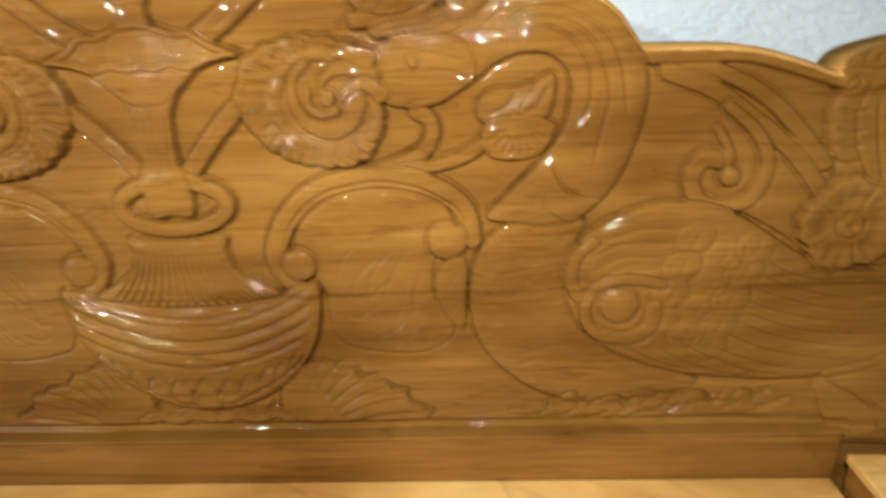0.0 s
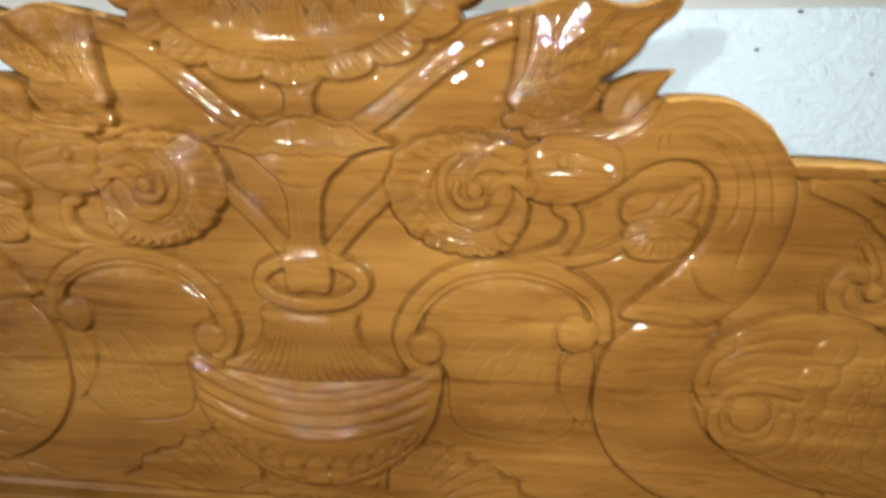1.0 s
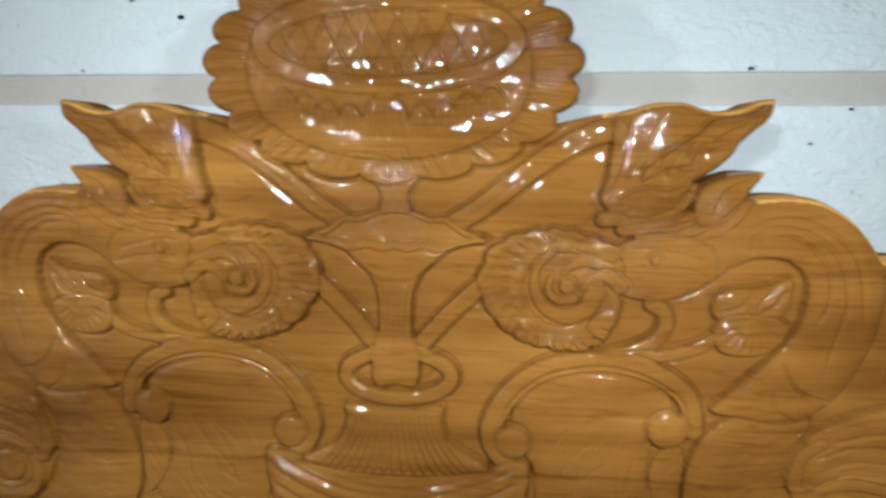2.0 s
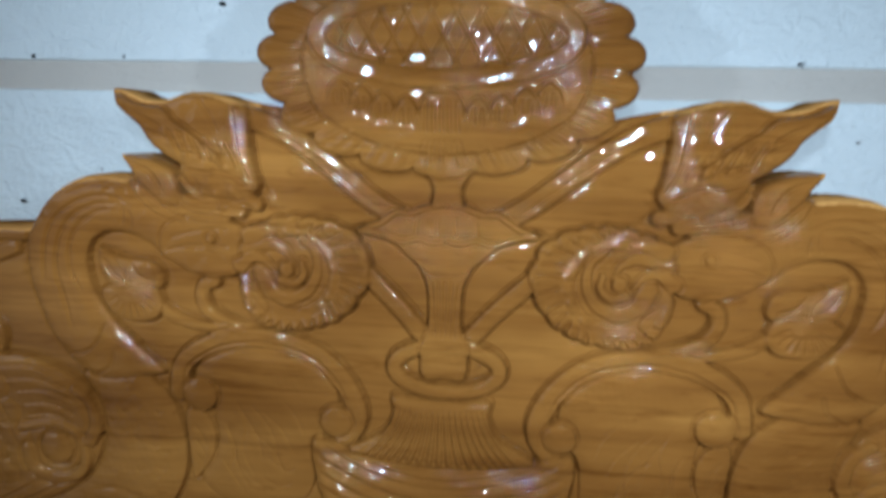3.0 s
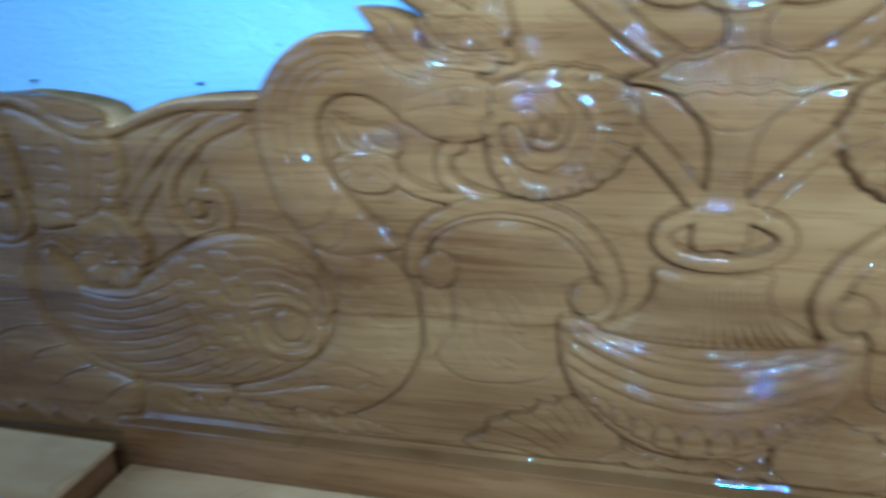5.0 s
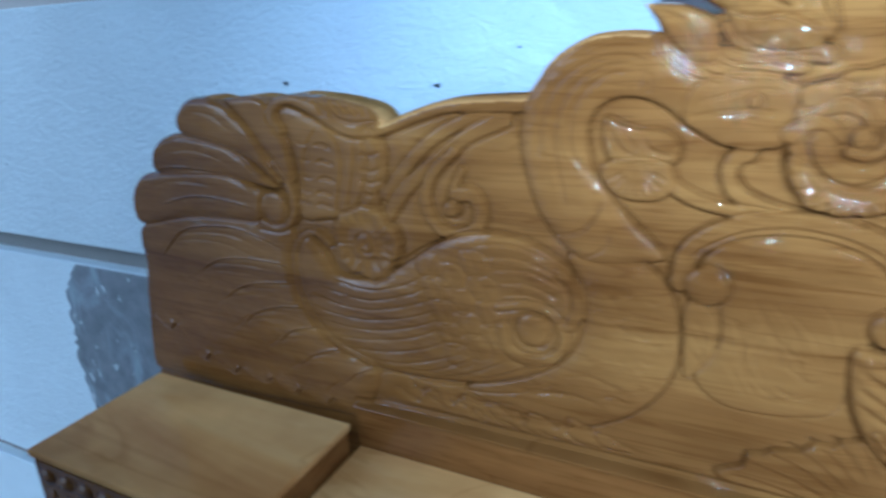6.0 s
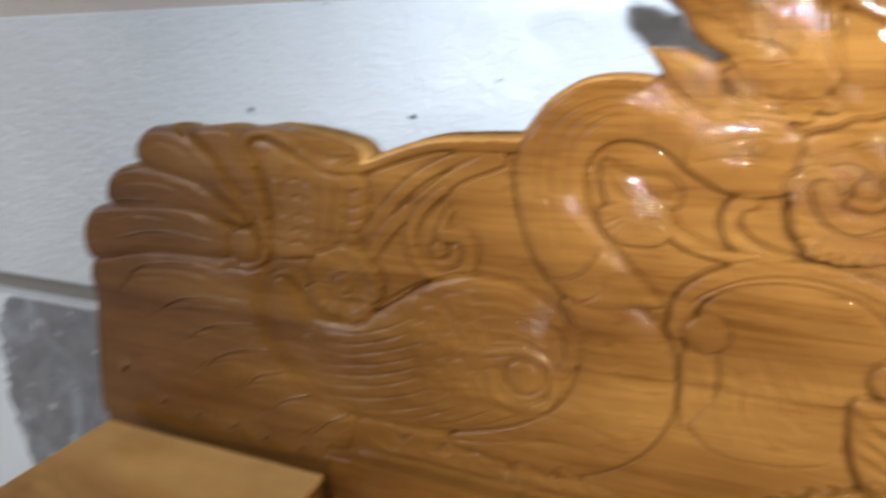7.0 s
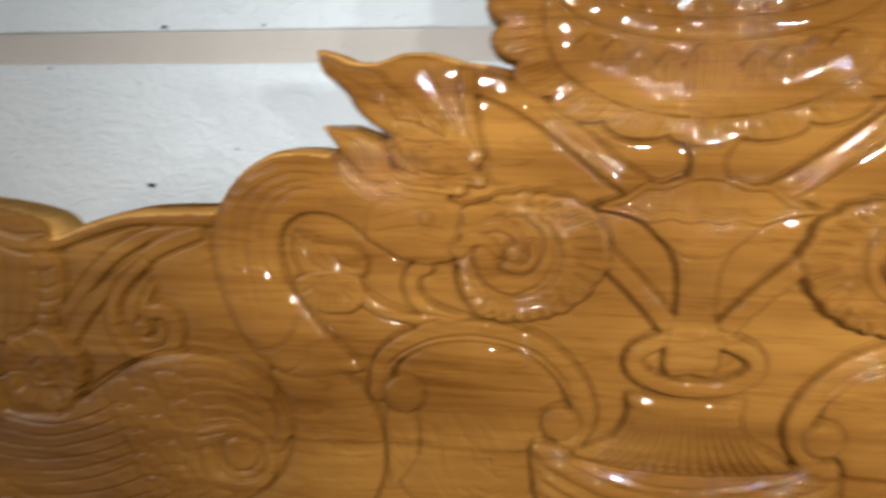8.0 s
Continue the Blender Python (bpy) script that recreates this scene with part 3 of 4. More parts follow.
    for pts in ([(262, 700), (290, 692), (320, 700), (350, 694)], [(300, 668), (330, 676), (365, 672), (395, 660)], [(345, 690), (385, 668), (440, 656), (480, 652)], [(282, 678), (300, 684), (312, 676)]):
        groove(pts, 1.8, 1.5, 0.3)


def carve_tail():
    """Gouged leaf scrolls under the wing."""
    shape("leaf_scroll", [(545, 655), (500, 652), (440, 655), (390, 648), (330, 638), (300, 634), (300, 622), (560, 622)], 1.5, 8, 1, cut=0.8)
    for pts in ([(476, 650), (468, 632), (455, 645), (431, 642), (397, 652)], [(431, 642), (419, 626), (404, 624), (389, 615)], [(397, 650), (388, 630), (380, 644), (362, 640), (352, 627)], [(352, 648), (345, 634), (338, 650), (322, 640), (312, 628)], [(520, 654), (506, 640), (492, 646), (480, 634)], [(538, 640), (520, 630), (504, 626)], [(448, 634), (440, 624), (428, 618)], [(372, 626), (362, 620), (350, 618)]):
        groove(pts, 2.0, 2.6, 0.2)
    rnd = random.Random(4)
    for k in range(9):
        u, z = 310 + 25 * k, rnd.uniform(622, 640)
        groove([(u + 9, z + 6), (u, z + rnd.uniform(-2, 3)), (u - 10, z - 5)], rnd.uniform(1.3, 1.9), rnd.uniform(1.2, 2.0))


def carve_leaf(side):
    """The leaf spray that rises at the shoulder."""
    shape("leaf", [(291, 1022), (270, 1022), (254, 1017), (242, 1010), (236, 994), (240, 980), (256, 982), (268, 992), (278, 1003)], 15, 11, 6)
    groove([(284, 1018), (262, 1008), (250, 988)], 1.8, 2.2)
    p = [(293, 1079), (279, 1077), (264, 1071), (246, 1070), (226, 1076), (205, 1076), (184, 1071), (172, 1062), (171, 1042), (168, 1018), (164, 1000), (172, 990), (190, 986), (208, 988), (226, 998), (236, 1012), (253, 1024), (264, 1034), (270, 1044), (278, 1052), (290, 1064)]
    shape("leaf", p, 16, 18, 5, cut=3.2)
    # the folded upper lip, from the tip down to the stalk
    overlap([(290, 1076), (270, 1066), (246, 1062), (236, 1052), (226, 1046), (204, 1030), (188, 1020)], 4.4, 18, 1.0, 0.08)
    groove([(288, 1074), (270, 1064), (246, 1060), (234, 1050), (214, 1036)], 1.5, -1.4, 0.1)
    overlap([(184, 1069), (182, 1046), (178, 1022), (166, 1000)], 3.0, 8, -1.0)
    groove([(272, 1058), (258, 1052), (246, 1044)], 1.6, 2.0)
    groove([(264, 1044), (250, 1040), (238, 1034)], 1.6, 1.8)
    groove([(214, 1070), (204, 1056), (198, 1042)], 1.6, 1.2)
    overlap([(236, 1014), (216, 1008), (196, 1008), (174, 998)], 3.4, 11, 1.0)
    overlap([(232, 1028), (212, 1024), (194, 1014)], 3.2, 11, -1.0)
    for k in range(6):
        u = 182 + 10 * k
        overlap([(u, 1012 + 2 * k), (u + 5, 1024 + 2 * k), (u + 12, 1036 + 2 * k)], 2.4, 6, -1.0)
    rnd = random.Random(21 if side < 0 else 33)
    for k in range(36):
        u = rnd.uniform(174, 246)
        lump(u, rnd.uniform(994, 1036) + (u - 215) * 0.3, rnd.uniform(2.5, 4.6), rnd.uniform(-3.4, 3.6))
    for k in range(34):
        u = rnd.uniform(150, 236)
        lump(u, rnd.uniform(978, 1002) + (u - 200) * 0.1, rnd.uniform(2.2, 4.0), rnd.uniform(-4.5, 4.5))


def carve_branches():
    tube("branch", [(46, 976), (68, 990), (92, 1009), (118, 1029), (146, 1046), (176, 1057)], (9, 10), 7, 4, 2.8)
    groove([(54, 978), (78, 996), (104, 1016), (132, 1035), (164, 1050)], 1.5, 0.8)
    tube("branch", [(12, 862), (38, 893), (60, 915), (76, 929)], (8, 8), 7, 9, 2.5)
    tube("scroll_stem", [(210, 913), (219, 908), (222, 896), (216, 883), (202, 874), (180, 867), (150, 862)], (7, 6), 9, 4, 2.6)
    groove([(216, 908), (216, 896), (206, 884), (184, 874), (160, 868)], 1.5, 1.8)
    tube("scroll_stem", [(262, 884), (243, 874), (217, 868), (185, 865), (146, 860)], (6, 5), 9, 4, 2.4)
    # tendrils behind the neck
    tube("tendril", [(398, 944), (430, 937), (461, 924), (487, 906), (512, 880), (530, 858)], (6, 7), 5, 3, 2.2)
    tube("tendril", [(404, 934), (440, 919), (470, 897), (505, 868), (534, 832)], (7, 7), 5, 2, 2.2)
    tube("tendril", [(452, 906), (474, 886), (485, 866), (484, 846), (474, 830), (454, 824), (434, 832), (428, 850), (436, 865), (452, 864)], (5, 8), 8, 4, 2.6)
    tube("tendril", [(446, 888), (456, 868), (456, 850)], (4, 4), 5, 5, 1.8)
    ball("tendril", 458, 850, 8, 8, 8)
    groove([(530, 780), (493, 805), (453, 825), (424, 832)], 1.6, 2.2)
    tube("border", [(536, 921), (524, 925), (493, 936), (461, 945), (421, 947), (386, 947)], (6, 7), 9, 3, 2.2)
    # blossom inside the loop of the neck: a leaf, a round petal and a fan
    shape("loop_blossom", [(317, 938), (318, 918), (311, 903), (296, 899), (284, 908), (286, 922), (300, 931)], 10, 12, 5, 2.8)
    shape("loop_blossom", [(302, 931), (286, 929), (270, 928), (259, 920), (258, 906), (270, 898), (288, 902), (292, 916)], 10, 13, 4, 2.6)
    shape("loop_blossom", [(318, 900), (316, 885), (304, 873), (284, 870), (267, 874), (260, 888), (266, 902), (290, 906)], 9, 14, 4, 2.6)
    groove([(314, 930), (304, 914), (292, 908)], 1.8, 2.2)
    groove([(288, 926), (280, 914), (264, 908)], 1.6, 1.6)
    for k in range(8):
        a = math.radians(208 + 17 * k)
        groove([(290 + 12 * math.cos(a), 901 + 12 * math.sin(a)), (290 + 29 * math.cos(a), 901 + 28 * math.sin(a))], 1.4, 1.7, 0.25)
    lump(293, 908, 6, 5)
    lump(286, 893, 5, 3)


def carve_arch():
    """The scroll arch between the bird and the vase, with a boss at each end."""
    shape("apron", [(232, 812), (228, 834), (193, 850), (143, 850), (110, 832), (98, 808), (104, 780), (118, 760), (122, 720), (140, 700), (200, 694), (232, 716), (216, 750), (218, 785)], 7, 30, 1, cut=1.2, low=0.0)
    shape("apron", [(234, 814), (226, 837), (193, 851), (143, 851), (112, 834), (102, 815), (130, 812), (200, 812)], 10, 34, 2, cut=0.6)
    tube("arch", [(250, 804), (246, 828), (230, 845), (207, 856), (176, 861), (143, 858), (116, 847), (94, 826), (82, 802), (82, 784), (92, 768)], (9, 10), 8, 5, 3.0)
    groove([(244, 806), (240, 828), (224, 842), (203, 852), (174, 857), (142, 853), (118, 843), (99, 824), (88, 802)], 1.6, 2.6)
    ball("arch", 100, 785, 15, 12, 8)
    ball("arch", 229, 803, 17, 11, 7)
    shape("arch", [(244, 786), (226, 784), (217, 768), (218, 746), (226, 730), (240, 716), (244, 750)], 5, 14, 3, cut=1.5)
    for k in range(3):
        groove([(238, 774 - 15 * k), (230, 762 - 14 * k), (226, 748 - 12 * k)], 1.8, 0.9)
    for pts in ([(196, 800), (186, 775), (190, 748), (178, 720)], [(184, 796), (168, 780), (158, 756), (160, 732)], [(172, 790), (152, 772), (140, 748)], [(196, 735), (180, 718), (160, 708)], [(212, 740), (200, 722), (190, 704)], [(150, 800), (138, 786), (130, 764)]):
        overlap(pts, 0.7, 7, 1.0)
    for pts in ([(190, 790), (176, 766), (170, 740)], [(182, 770), (160, 752), (150, 728)], [(198, 760), (196, 735), (184, 712)], [(206, 778), (198, 752), (202, 730)], [(172, 724), (156, 716), (142, 720)], [(166, 744), (148, 732), (138, 736)]):
        groove(pts, 1.4, 1.0)


def carve_vase(off):
    """The fluted vase on its leaf foot; off: how far its middle line stands from the board's."""
    def sh(points):
        full = list(points) + [(-u, z) for u, z in reversed(points) if u > 0]
        return [(u + off, z) for u, z in full]

    def both(draw):
        draw(1)
        draw(-1)

    shape("foot_leaf", [(66, 680), (84, 680), (102, 687), (118, 682), (124, 676), (136, 676), (146, 665), (164, 662), (172, 655), (184, 653), (186, 640), (208, 628), (200, 619), (60, 619)], 6, 9, 3, sharp=True)
    for k in range(9):
        a = math.radians(10 + 8.0 * k)
        r0, r1 = 62, 140 - 6.5 * k
        groove([(58 + r0 * math.cos(a), 604 + r0 * math.sin(a)), (58 + (r0 + r1) / 2 * math.cos(a), 608 + (r0 + r1) / 2 * math.sin(a)), (58 + r1 * math.cos(a), 604 + r1 * math.sin(a))], 2.0, 1.7, 0.1)
    both(lambda s: tube("foot_leaf", [(off + s * u, z) for u, z in ((4, 624), (22, 628), (40, 622), (58, 628), (74, 622))], (6, 4), 4, 3, 2.0))
    groove([(30, 636), (46, 632), (56, 640), (66, 636)], 1.6, 2.0)
    bowl = [(0, 747), (40, 749), (78, 757), (108, 768), (119, 763), (117, 738), (110, 710), (96, 686), (70, 660), (38, 643), (0, 637)]
    shape("vase", sh(bowl), 17, 34, 5, cut=3.6)
    arc = lambda zc: [(off + u, zc + 0.0030 * u * u) for u in range(-112, 113, 16)]
    for zc, dep in ((736, 1.6), (728, 1.2), (713, 2.6), (699, 2.6), (686, 1.8)):
        groove([(u, z) for u, z in arc(zc) if z < 766], 2.2, dep, 0.05)
    for zc in (721, 706, 692):
        groove([(u, z) for u, z in arc(zc) if z < 766], 3.2, -0.9, 0.05)
    for k in range(-5, 6):
        j = abs(k)
        u = (0.0, 23.0, 43.0, 61.0, 77.0, 90.0)[j]
        z = 668 + 0.0034 * u * u
        hw, tall = (12, 27) if j == 0 else (10.5 - 0.8 * j, 25 - 2.2 * j)
        lean, s = 0.22 * u, (1 if k >= 0 else -1)
        emboss([(off + s * a, b) for a, b in ((u - hw, z - tall), (u - hw * 0.95, z - tall * 0.4), (u - hw * 0.35, z - 1 - (0 if j else -2)), (u, z + (2 if j else 6)), (u + hw * 0.45, z + lean * 0.25), (u + hw, z - tall * 0.4 + lean * 0.5), (u + hw * 0.9, z - tall + lean * 0.7))], 5.5, 6, 6.0)
    shape("vase", sh([(0, 814), (42, 816), (43, 800), (52, 780), (84, 760), (62, 752), (30, 748), (0, 747)]), 15, 22, 6, cut=2.5)
    w = window(np.array([(0, 0.746), (0.09, 0.814)]), 0.0)
    v = np.clip((ZZ[w] - 0.748) / 0.064, 0, 1)
    half = 0.041 + 0.046 * (1 - v) ** 2.0
    s = np.abs(UU[w] - off / 1000) / half
    low = 0.748 + 1.8 * UU[w] ** 2
    on = (s < 0.97) & (ZZ[w] > low) & (OWNER[w] == kind("vase"))
    RAISED[w] += np.where(on, 0.0044 * np.cos(2 * math.pi * s * 8.5) * np.clip((0.808 - ZZ[w]) / 0.012, 0, 1) * np.clip((ZZ[w] - low) / 0.006, 0, 1), 0)
    # mouth: a rolled ring round a hollow
    ring = [(46 * math.cos(a), 843 + 21 * math.sin(a)) for a in np.linspace(-1.5 * math.pi, 0.5 * math.pi, 25)]
    w = window(np.array([(0.0, 0.815), (0.06, 0.872)]), 0.0)
    hollow = np.hypot(UU[w] / 0.042, (ZZ[w] - 0.843) / 0.019)
    RAISED[w] = np.where(hollow < 1, 0.002, RAISED[w])
    OWNER[w] = np.where(hollow < 1, kind("vase"), OWNER[w])
    tube("vase", ring, (7, 7), 9, 9, 3.0)
    # stems gathered in the mouth, and the trumpet flower
    c = off * 0.6
    mid = lambda points: [(u + c, z) for u, z in list(points) + [(-u, z) for u, z in reversed(points) if u > 0]]
    shape("tulip", mid([(0, 834), (18, 834), (21, 858), (15, 880), (14, 898), (17, 922), (31, 944), (50, 956), (74, 962), (74, 966), (0, 968)]), 8, 12, 8, 2.8)
    for k in (-10.0, -5.0, 0.0, 5.0, 10.0):
        groove([(c + k * 0.8, 870), (c + k, 900), (c + k * 1.2, 925)], 1.3, 2.0)
    shape("tulip", mid([(0, 927), (14, 929), (30, 941), (41, 956), (0, 957)]), 4, 9, 13, 1.8)
    lip_top = [(0, 988), (16, 986), (30, 981), (43, 981), (56, 972), (74, 964)]
    lip_low = [(0, 957), (12, 955), (24, 958), (38, 955), (54, 960), (74, 964)]
    shape("tulip", mid(lip_top + list(reversed(lip_low))[1:]), 4, 10, 10, 2.6)
    both(lambda q: tube("tulip", [(c + q * u, z - 1) for u, z in lip_top], (2.5, 3), 3, 14, 2.0))
    both(lambda q: tube("tulip", [(c + q * u, z) for u, z in lip_low], (2.2, 2.5), 3, 15, 1.6))
    for u in (-30, -14, 8, 26):
        groove([(c + u, 960), (c + u * 0.96, 970), (c + u * 0.9, 980)], 1.4, 1.0)
    shape("stem", mid([(0, 986), (13, 986), (12, 1000), (18, 1012), (28, 1020), (0, 1022)]), 9, 10, 4)


def carve_top_flower(off):
    """The great flower: fringe of petals, bowl with a row of lotus petals, rolled ring and latticed heart."""
    n = "great_flower"
    ang, rho, wave, fringe = flower_field(off / 1000)
    d = (fringe - rho) * 0.115
    w = window(np.array([(0.0, FZ - FB - 0.01), (FA + 0.03, FZ + FB + 0.01)]), 0.0)
    trench(w, -d[w], 0.0032, 0.0024)
    line = np.cos((ang + math.pi / 2) * PETALS * 4)
    petal = 5 + 9 * np.sqrt(np.clip(wave, 0, 1)) * round_over(d, 0.012) + 2.2 * line * np.clip(d / 0.012, 0, 1)
    rise(w, np.where(d > 0, petal / 1000, -1.0)[w], n)

    def sh(points):
        full = list(points) + [(-u, z) for u, z in reversed(points) if u > 0]
        return [(u + off, z) for u, z in full]

    shape(n, sh([(0, 1163), (50, 1159), (88, 1148), (110, 1124), (116, 1096), (104, 1064), (74, 1044), (40, 1033), (0, 1029)]), 12, 34, 8, cut=3.6)
    for k in range(-4, 5):
        j, s = abs(k), (1 if k >= 0 else -1)
        u = (0.0, 29.0, 48.0, 66.0, 84.0)[j]
        z = (1080, 1073, 1076, 1081, 1086)[j]
        hw, deep = (19, 36) if j == 0 else (10.0, 24 - 1.5 * j)
        emboss([(off + s * a, b) for a, b in ((u - hw, z - deep), (u - hw * 1.02, z - deep * 0.5), (u - hw * 0.6, z - 2), (u, z + 2), (u + hw * 0.6, z - 2), (u + hw * 1.02, z - deep * 0.5), (u + hw, z - deep))], 8.0, 8, 7.0, (z - deep * 0.9, z - deep * 0.35))
        for q in ((-0.66, -0.33, 0.0, 0.33, 0.66) if j == 0 else (-0.35, 0.35)):
            groove([(off + s * (u + q * hw), z - 6), (off + s * (u + q * hw * 1.05), z - deep * 0.95)], 1.4, 2.2)
    for k in range(8):
        q = (k - 3.5) / 3.5
        groove([(off + 14 * q, 1042), (off + 20 * q, 1022)], 1.4, 1.6)
    ring = [(off + 103 * math.cos(a), 1122 + 33 * math.sin(a)) for a in np.linspace(-1.5 * math.pi, 0.5 * math.pi, 41)]
    heart = [(off + 97 * math.cos(a), 1122 + 27 * math.sin(a)) for a in np.linspace(0, 2 * math.pi, 25)[:-1]]
    shape(n, heart, 2.5, 26, 14, cut=0.0)
    ww = window(np.array(heart) / 1000, 0.0)
    on = np.hypot((UU[ww] - off / 1000) / 0.096, (ZZ[ww] - 1.122) / 0.027) < 1
    for lean in (1.0, -1.0):
        f = (UU[ww] - off / 1000 + lean * 0.55 * (ZZ[ww] - 1.122)) / 0.0200
        f = np.abs(f - np.round(f)) * 0.0200 / 0.0014
        RAISED[ww] -= np.where(on, 0.0058 * np.exp(-f ** 2), 0)
    tube(n, ring, 8, 8, 16, 2.4)


def soften(a, times):
    for _ in range(times):
        p = np.pad(a, 1, mode="edge")
        a = (p[:-2, 1:-1] + p[2:, 1:-1] + p[1:-1, :-2] + p[1:-1, 2:] + 4 * p[1:-1, 1:-1]) / 8
    return a


def carve_half(side):
    """Carve one half; the middle motifs stand a few millimetres to the side of the board's middle."""
    global RAISED, OWNER
    RAISED = np.zeros_like(UU)
    OWNER = np.zeros(UU.shape, int)
    inside = within(outline, ALL)
    _, size, _, scallop = flower_field(-8 * side / 1000)
    inside = np.maximum(inside, (scallop - size) * 0.115)
    carve_shell()
    carve_fringe()
    carve_branches()
    carve_bird()
    carve_tail()
    carve_blossom("small_blossom", 557, 806, 42, 5, 0.7, 10)
    carve_arch()
    carve_leaf(side)
    carve_rose(side)
    carve_vase(-4 * side)
    carve_top_flower(-8 * side)
    # the dark joint over the rail
    RAISED -= np.where(UU < 0.588, 0.006 * np.exp(-((ZZ - 0.6135) / 0.003) ** 2), 0.0)
    height = soften(np.where(RAISED > 0, 0.46, 0.75) * RAISED, 1)
    # the worn, rounded border of the board
    border = 0.005 + 0.002 * np.clip((UU - 0.58) / 0.1, 0, 1) + 0.002 * ((ZZ > 0.93) & (UU < 0.53))
    # along the top the border is coloured paler for the light it catches
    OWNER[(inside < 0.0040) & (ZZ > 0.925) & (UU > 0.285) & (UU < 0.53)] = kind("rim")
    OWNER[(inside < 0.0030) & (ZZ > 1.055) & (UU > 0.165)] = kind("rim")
    turned = np.clip(1 - inside / border, 0, 1)
    return height - border * (1 - np.sqrt(np.clip(1 - turned ** 2, 0, 1))), OWNER, inside


LEFT = carve_half(-1)
RIGHT = carve_half(1)


def build_headboard():
    """Both halves of the carving as one sheet, split into its motifs, with the board's edge and back."""
    full_h, full_o, full_d = (np.hstack([a[:, :0:-1], b]) for a, b in zip(LEFT, RIGHT))
    xs = np.r_[-US[:0:-1], US * 1.01]
    nz, nx = full_h.shape
    gx, gz = np.meshgrid(xs, ZS)
    rng = np.random.default_rng(5)
    uneven = np.zeros_like(full_h)
    for waves, size in ((14, 0.00035), (40, 0.00014)):
        for _ in range(10):
            kx, kz, ph = rng.normal(0, waves), rng.normal(0, waves * 1.3), rng.uniform(0, 6.28)
            uneven += size * np.sin(kx * gx * 2 + kz * gz * 2 + ph) * 0.5
    chisel = np.zeros_like(full_h)
    for _ in range(26):
        kx, kz, ph = rng.normal(0, 170), rng.normal(0, 170), rng.uniform(0, 6.28)
        chisel += 0.00004 * np.sin(kx * gx + kz * gz + ph)
    for _ in range(30):
        kx, kz, ph = rng.normal(0, 420), rng.normal(0, 420), rng.uniform(0, 6.28)
        chisel += 0.000040 * np.sin(kx * gx + kz * gz + ph)
    full_h = full_h + uneven + chisel * np.clip(full_h / 0.006, 0.15, 1) * np.clip(1.3 - 1.4 * np.abs(gx), 0.5, 0.9)
    # cells that are kept, and their boundary laid onto the outline
    mid = (full_d[:-1, :-1] + full_d[1:, :-1] + full_d[:-1, 1:] + full_d[1:, 1:]) / 4
    keep = mid > 0
    touch = np.zeros((nz, nx), int)
    for a, b in ((0, 0), (0, 1), (1, 0), (1, 1)):
        touch[a:nz - 1 + a, b:nx - 1 + b] += keep
    edge = (touch > 0) & (touch < 4)
    gd_z, gd_x = np.gradient(full_d, CELL)
    size = np.hypot(gd_x, gd_z) + 1e-6
    pull = np.where(edge, np.clip(full_d / size, -1.2 * CELL, 1.2 * CELL), 0)
    inner_rim = (gz > ZS[0] + CELL) & (gz < ZS[-1] - CELL)
    pull = np.where(inner_rim, pull, 0)
    vx, vz = gx - pull * gd_x / size, gz - pull * gd_z / size
    vy = FACE_Y - full_h
    hz, hx = np.gradient(full_h, CELL)
    normals = np.stack([-hx, -np.ones_like(hx), -hz], -1)
    normals /= np.linalg.norm(normals, axis=-1, keepdims=True)
    places = np.stack([vx, vy, vz], -1).reshape(-1, 3)
    normals = normals.reshape(-1, 3)
    index = np.arange(nz * nx).reshape(nz, nx)
    quads = np.stack([index[:-1, :-1], index[:-1, 1:], index[1:, 1:], index[1:, :-1]], -1)
    owner = np.maximum.reduce([full_o[:-1, :-1], full_o[1:, :-1], full_o[:-1, 1:], full_o[1:, 1:]])
    side = np.where((xs[:-1] + xs[1:]) / 2 < 0, 0, 1)[None, :].repeat(nz - 1, 0)
    board = empty("headboard", (0, 0.0, FLOOR), "glossy varnished teak headboard carved with birds, vase and flowers", "headboard")
    central = ("panel", "vase", "tulip", "stem", "great_flower")
    for k, name in enumerate(KINDS):
        for half in ((None,) if name in central else (0, 1)):
            pick = keep & (owner == k)
            if half is not None:
                pick &= side == half
            faces = quads[pick]
            if not len(faces):
                continue
            used, local = np.unique(faces, return_inverse=True)
            under(sheet(name, places[used], local.reshape(-1, 4), normals[used]), board)
    # edge and back
    step = {}
    pad = np.pad(keep, 1)
    for di, dj, a, b in ((-1, 0, (0, 0), (0, 1)), (1, 0, (1, 1), (1, 0)), (0, -1, (1, 0), (0, 0)), (0, 1, (0, 1), (1, 1))):
        open_side = keep & ~pad[1 + di:nz + di, 1 + dj:nx + dj]
        for i, j in zip(*np.nonzero(open_side)):
            step.setdefault(int(index[i + a[0], j + a[1]]), []).append(int(index[i + b[0], j + b[1]]))
    start = next(iter(step))
    loop, here = [start], step[start].pop()
    while here != start and step.get(here):
        loop.append(here)
        here = step[here].pop()
    ring = places[loop]
    n = len(ring)
    back = ring.copy()
    back[:, 1] = 0.028
    bm = bmesh.new()
    front_v = [bm.verts.new(p) for p in ring]
    back_v = [bm.verts.new(p) for p in back]
    for k in range(n):
        f = bm.faces.new((front_v[k], back_v[k], back_v[(k + 1) % n], front_v[(k + 1) % n]))
        f.smooth = True
    bm.faces.new(back_v)
    bmesh.ops.recalc_face_normals(bm, faces=bm.faces[:])
    under(part("edge", bm, LIT_EDGE), board)
    return board


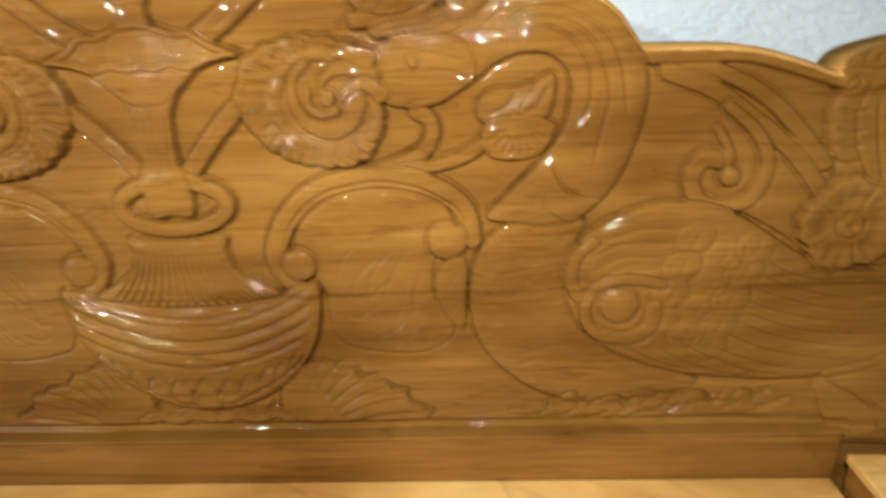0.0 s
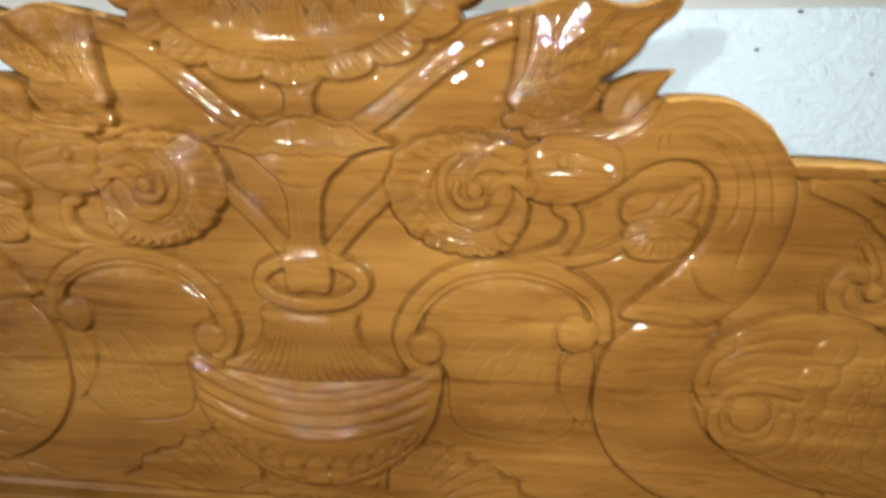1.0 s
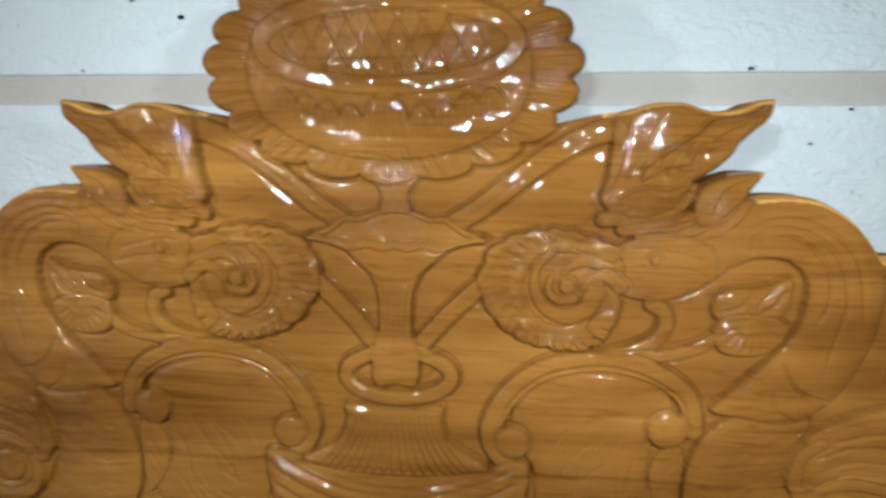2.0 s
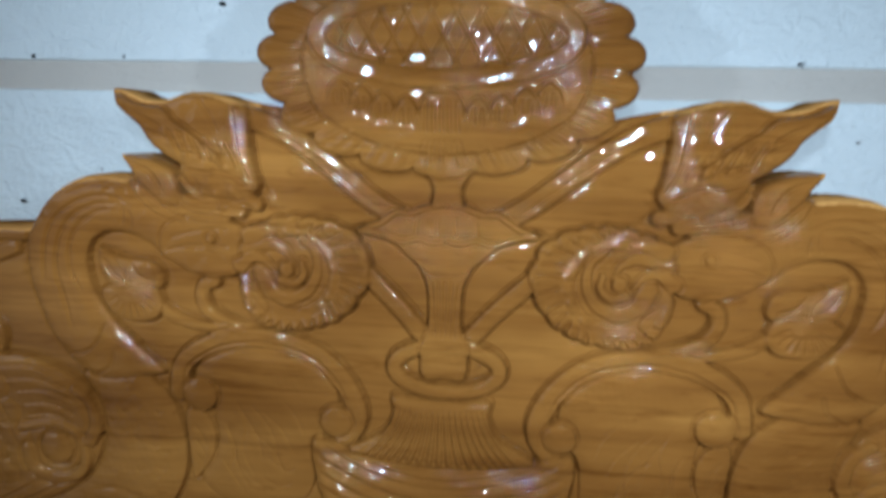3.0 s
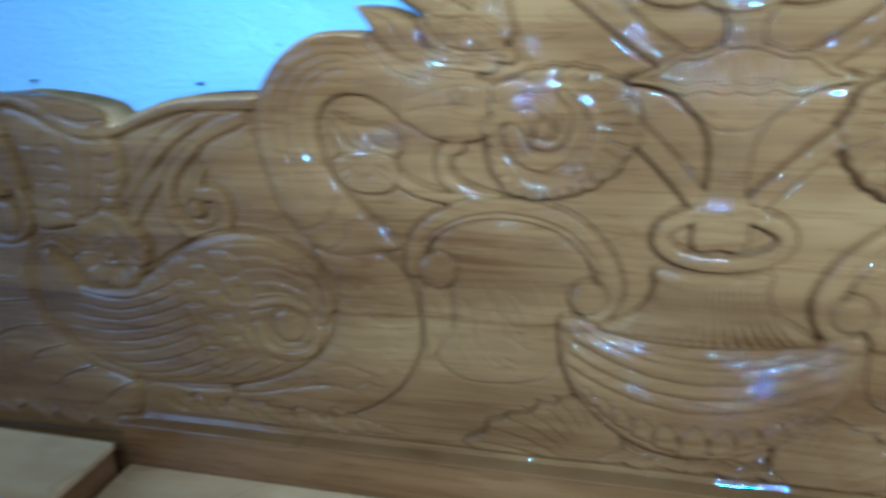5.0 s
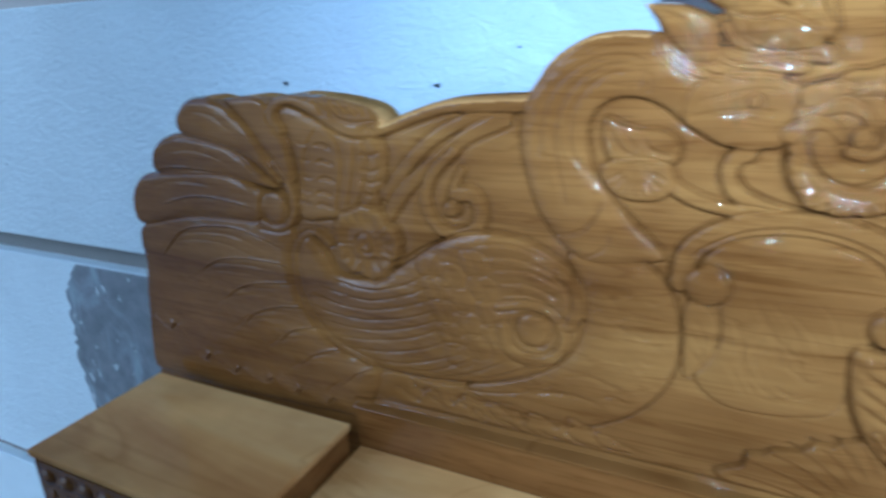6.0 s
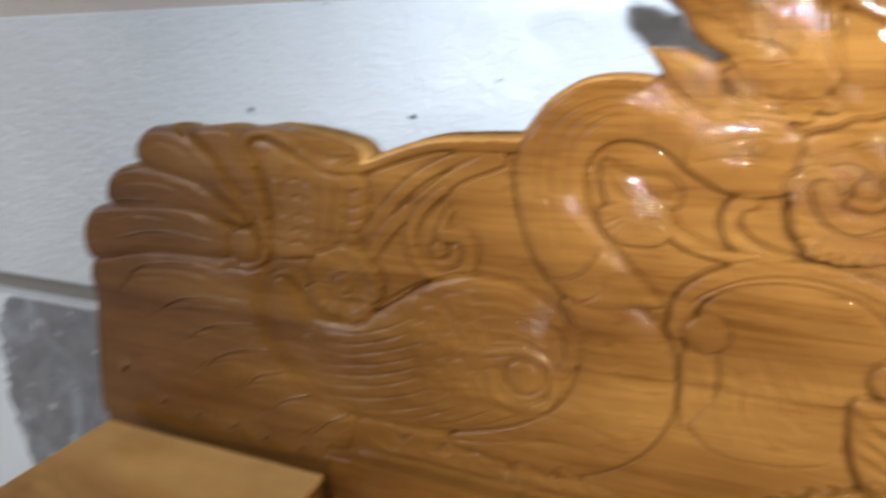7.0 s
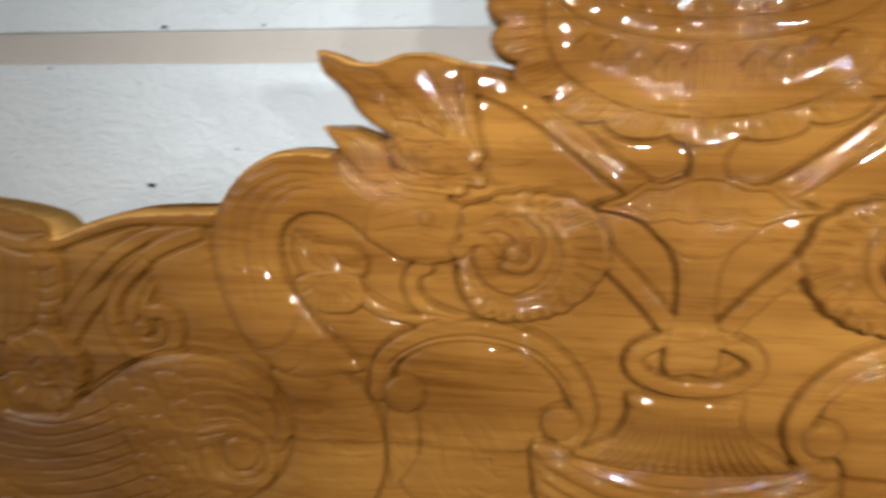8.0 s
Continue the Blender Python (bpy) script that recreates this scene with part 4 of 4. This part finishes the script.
def sheet(name, places, faces, normals):
    me = bpy.data.meshes.new(name)
    me.vertices.add(len(places))
    me.vertices.foreach_set("co", places.ravel().astype(np.float32))
    me.loops.add(faces.size)
    me.loops.foreach_set("vertex_index", faces.ravel().astype(np.int32))
    me.polygons.add(len(faces))
    me.polygons.foreach_set("loop_start", np.arange(0, faces.size, 4, dtype=np.int32))
    me.update(calc_edges=True)
    me.polygons.foreach_set("use_smooth", np.ones(len(faces), bool))
    me.normals_split_custom_set_from_vertices(normals.astype(np.float32))
    me.materials.append(LIT_EDGE if name == "rim" else TEAK)
    return new(name, me)


headboard = build_headboard()


# ---- rail and shelf at the foot of the carving ----
def rail():
    bm = block(-0.588, 0.588, -0.018, -0.004, 0.545, 0.606, 0.003, 3)
    return bm


under(part("rail", rail(), RAIL, None, "plain varnished rail along the foot"), headboard)
under(part("rail_bead", block(-0.588, 0.588, -0.0225, -0.004, 0.6065, 0.6095, 0.0006, 1), TEAK), headboard)
under(part("lower_board", block(-0.90, 0.90, 0.0, 0.027, FLOOR, 0.559, 0.002), RAIL), headboard)

shelf = empty("bed_shelf", (0, -0.12, FLOOR), "pale varnished plank shelf along the headboard's foot", "shelf")
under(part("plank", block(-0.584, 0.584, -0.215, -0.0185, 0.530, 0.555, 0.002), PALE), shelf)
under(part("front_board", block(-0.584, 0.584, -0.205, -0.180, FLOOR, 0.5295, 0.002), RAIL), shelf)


def corner_box(sign):
    x0, x1 = sorted((sign * 0.5865, sign * 0.895))
    box = empty("corner_box", ((x0 + x1) / 2, -0.12, FLOOR), "raised corner box with pale plank top and dark carved front", "cabinet", "corner boxes of the bed")
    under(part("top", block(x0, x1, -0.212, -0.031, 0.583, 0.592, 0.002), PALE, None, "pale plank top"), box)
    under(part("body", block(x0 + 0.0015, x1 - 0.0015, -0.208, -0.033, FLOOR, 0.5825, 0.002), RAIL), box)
    band = under(part("carved_band", block(x0 + 0.004, x1 - 0.004, -0.2095, -0.2085, 0.524, 0.578, 0.0), RAIL, None, "dark band of carved knobs"), box)
    bm = bmesh.new()
    bmesh.ops.create_uvsphere(bm, u_segments=10, v_segments=6, radius=1.0)
    bmesh.ops.scale(bm, vec=(1.0, 0.45, 0.8), verts=bm.verts)
    ball_mesh = bpy.data.meshes.new("knob")
    bm.to_mesh(ball_mesh)
    bm.free()
    ball_mesh.materials.append(RAIL)
    n = 9
    for k in range(n):
        cx = x0 + 0.022 + (x1 - x0 - 0.052) * k / (n - 1)
        for r, zz in ((0.013, 0.562), (0.009, 0.538)):
            knob = new("knob", ball_mesh)
            knob.parent = band
            knob.location, knob.scale = (cx - box.location.x, -0.209 - box.location.y, zz - box.location.z), (r, r, r)
            knob.matrix_parent_inverse = Matrix.Translation(box.location)
    return box


corner_box(-1)
corner_box(1)
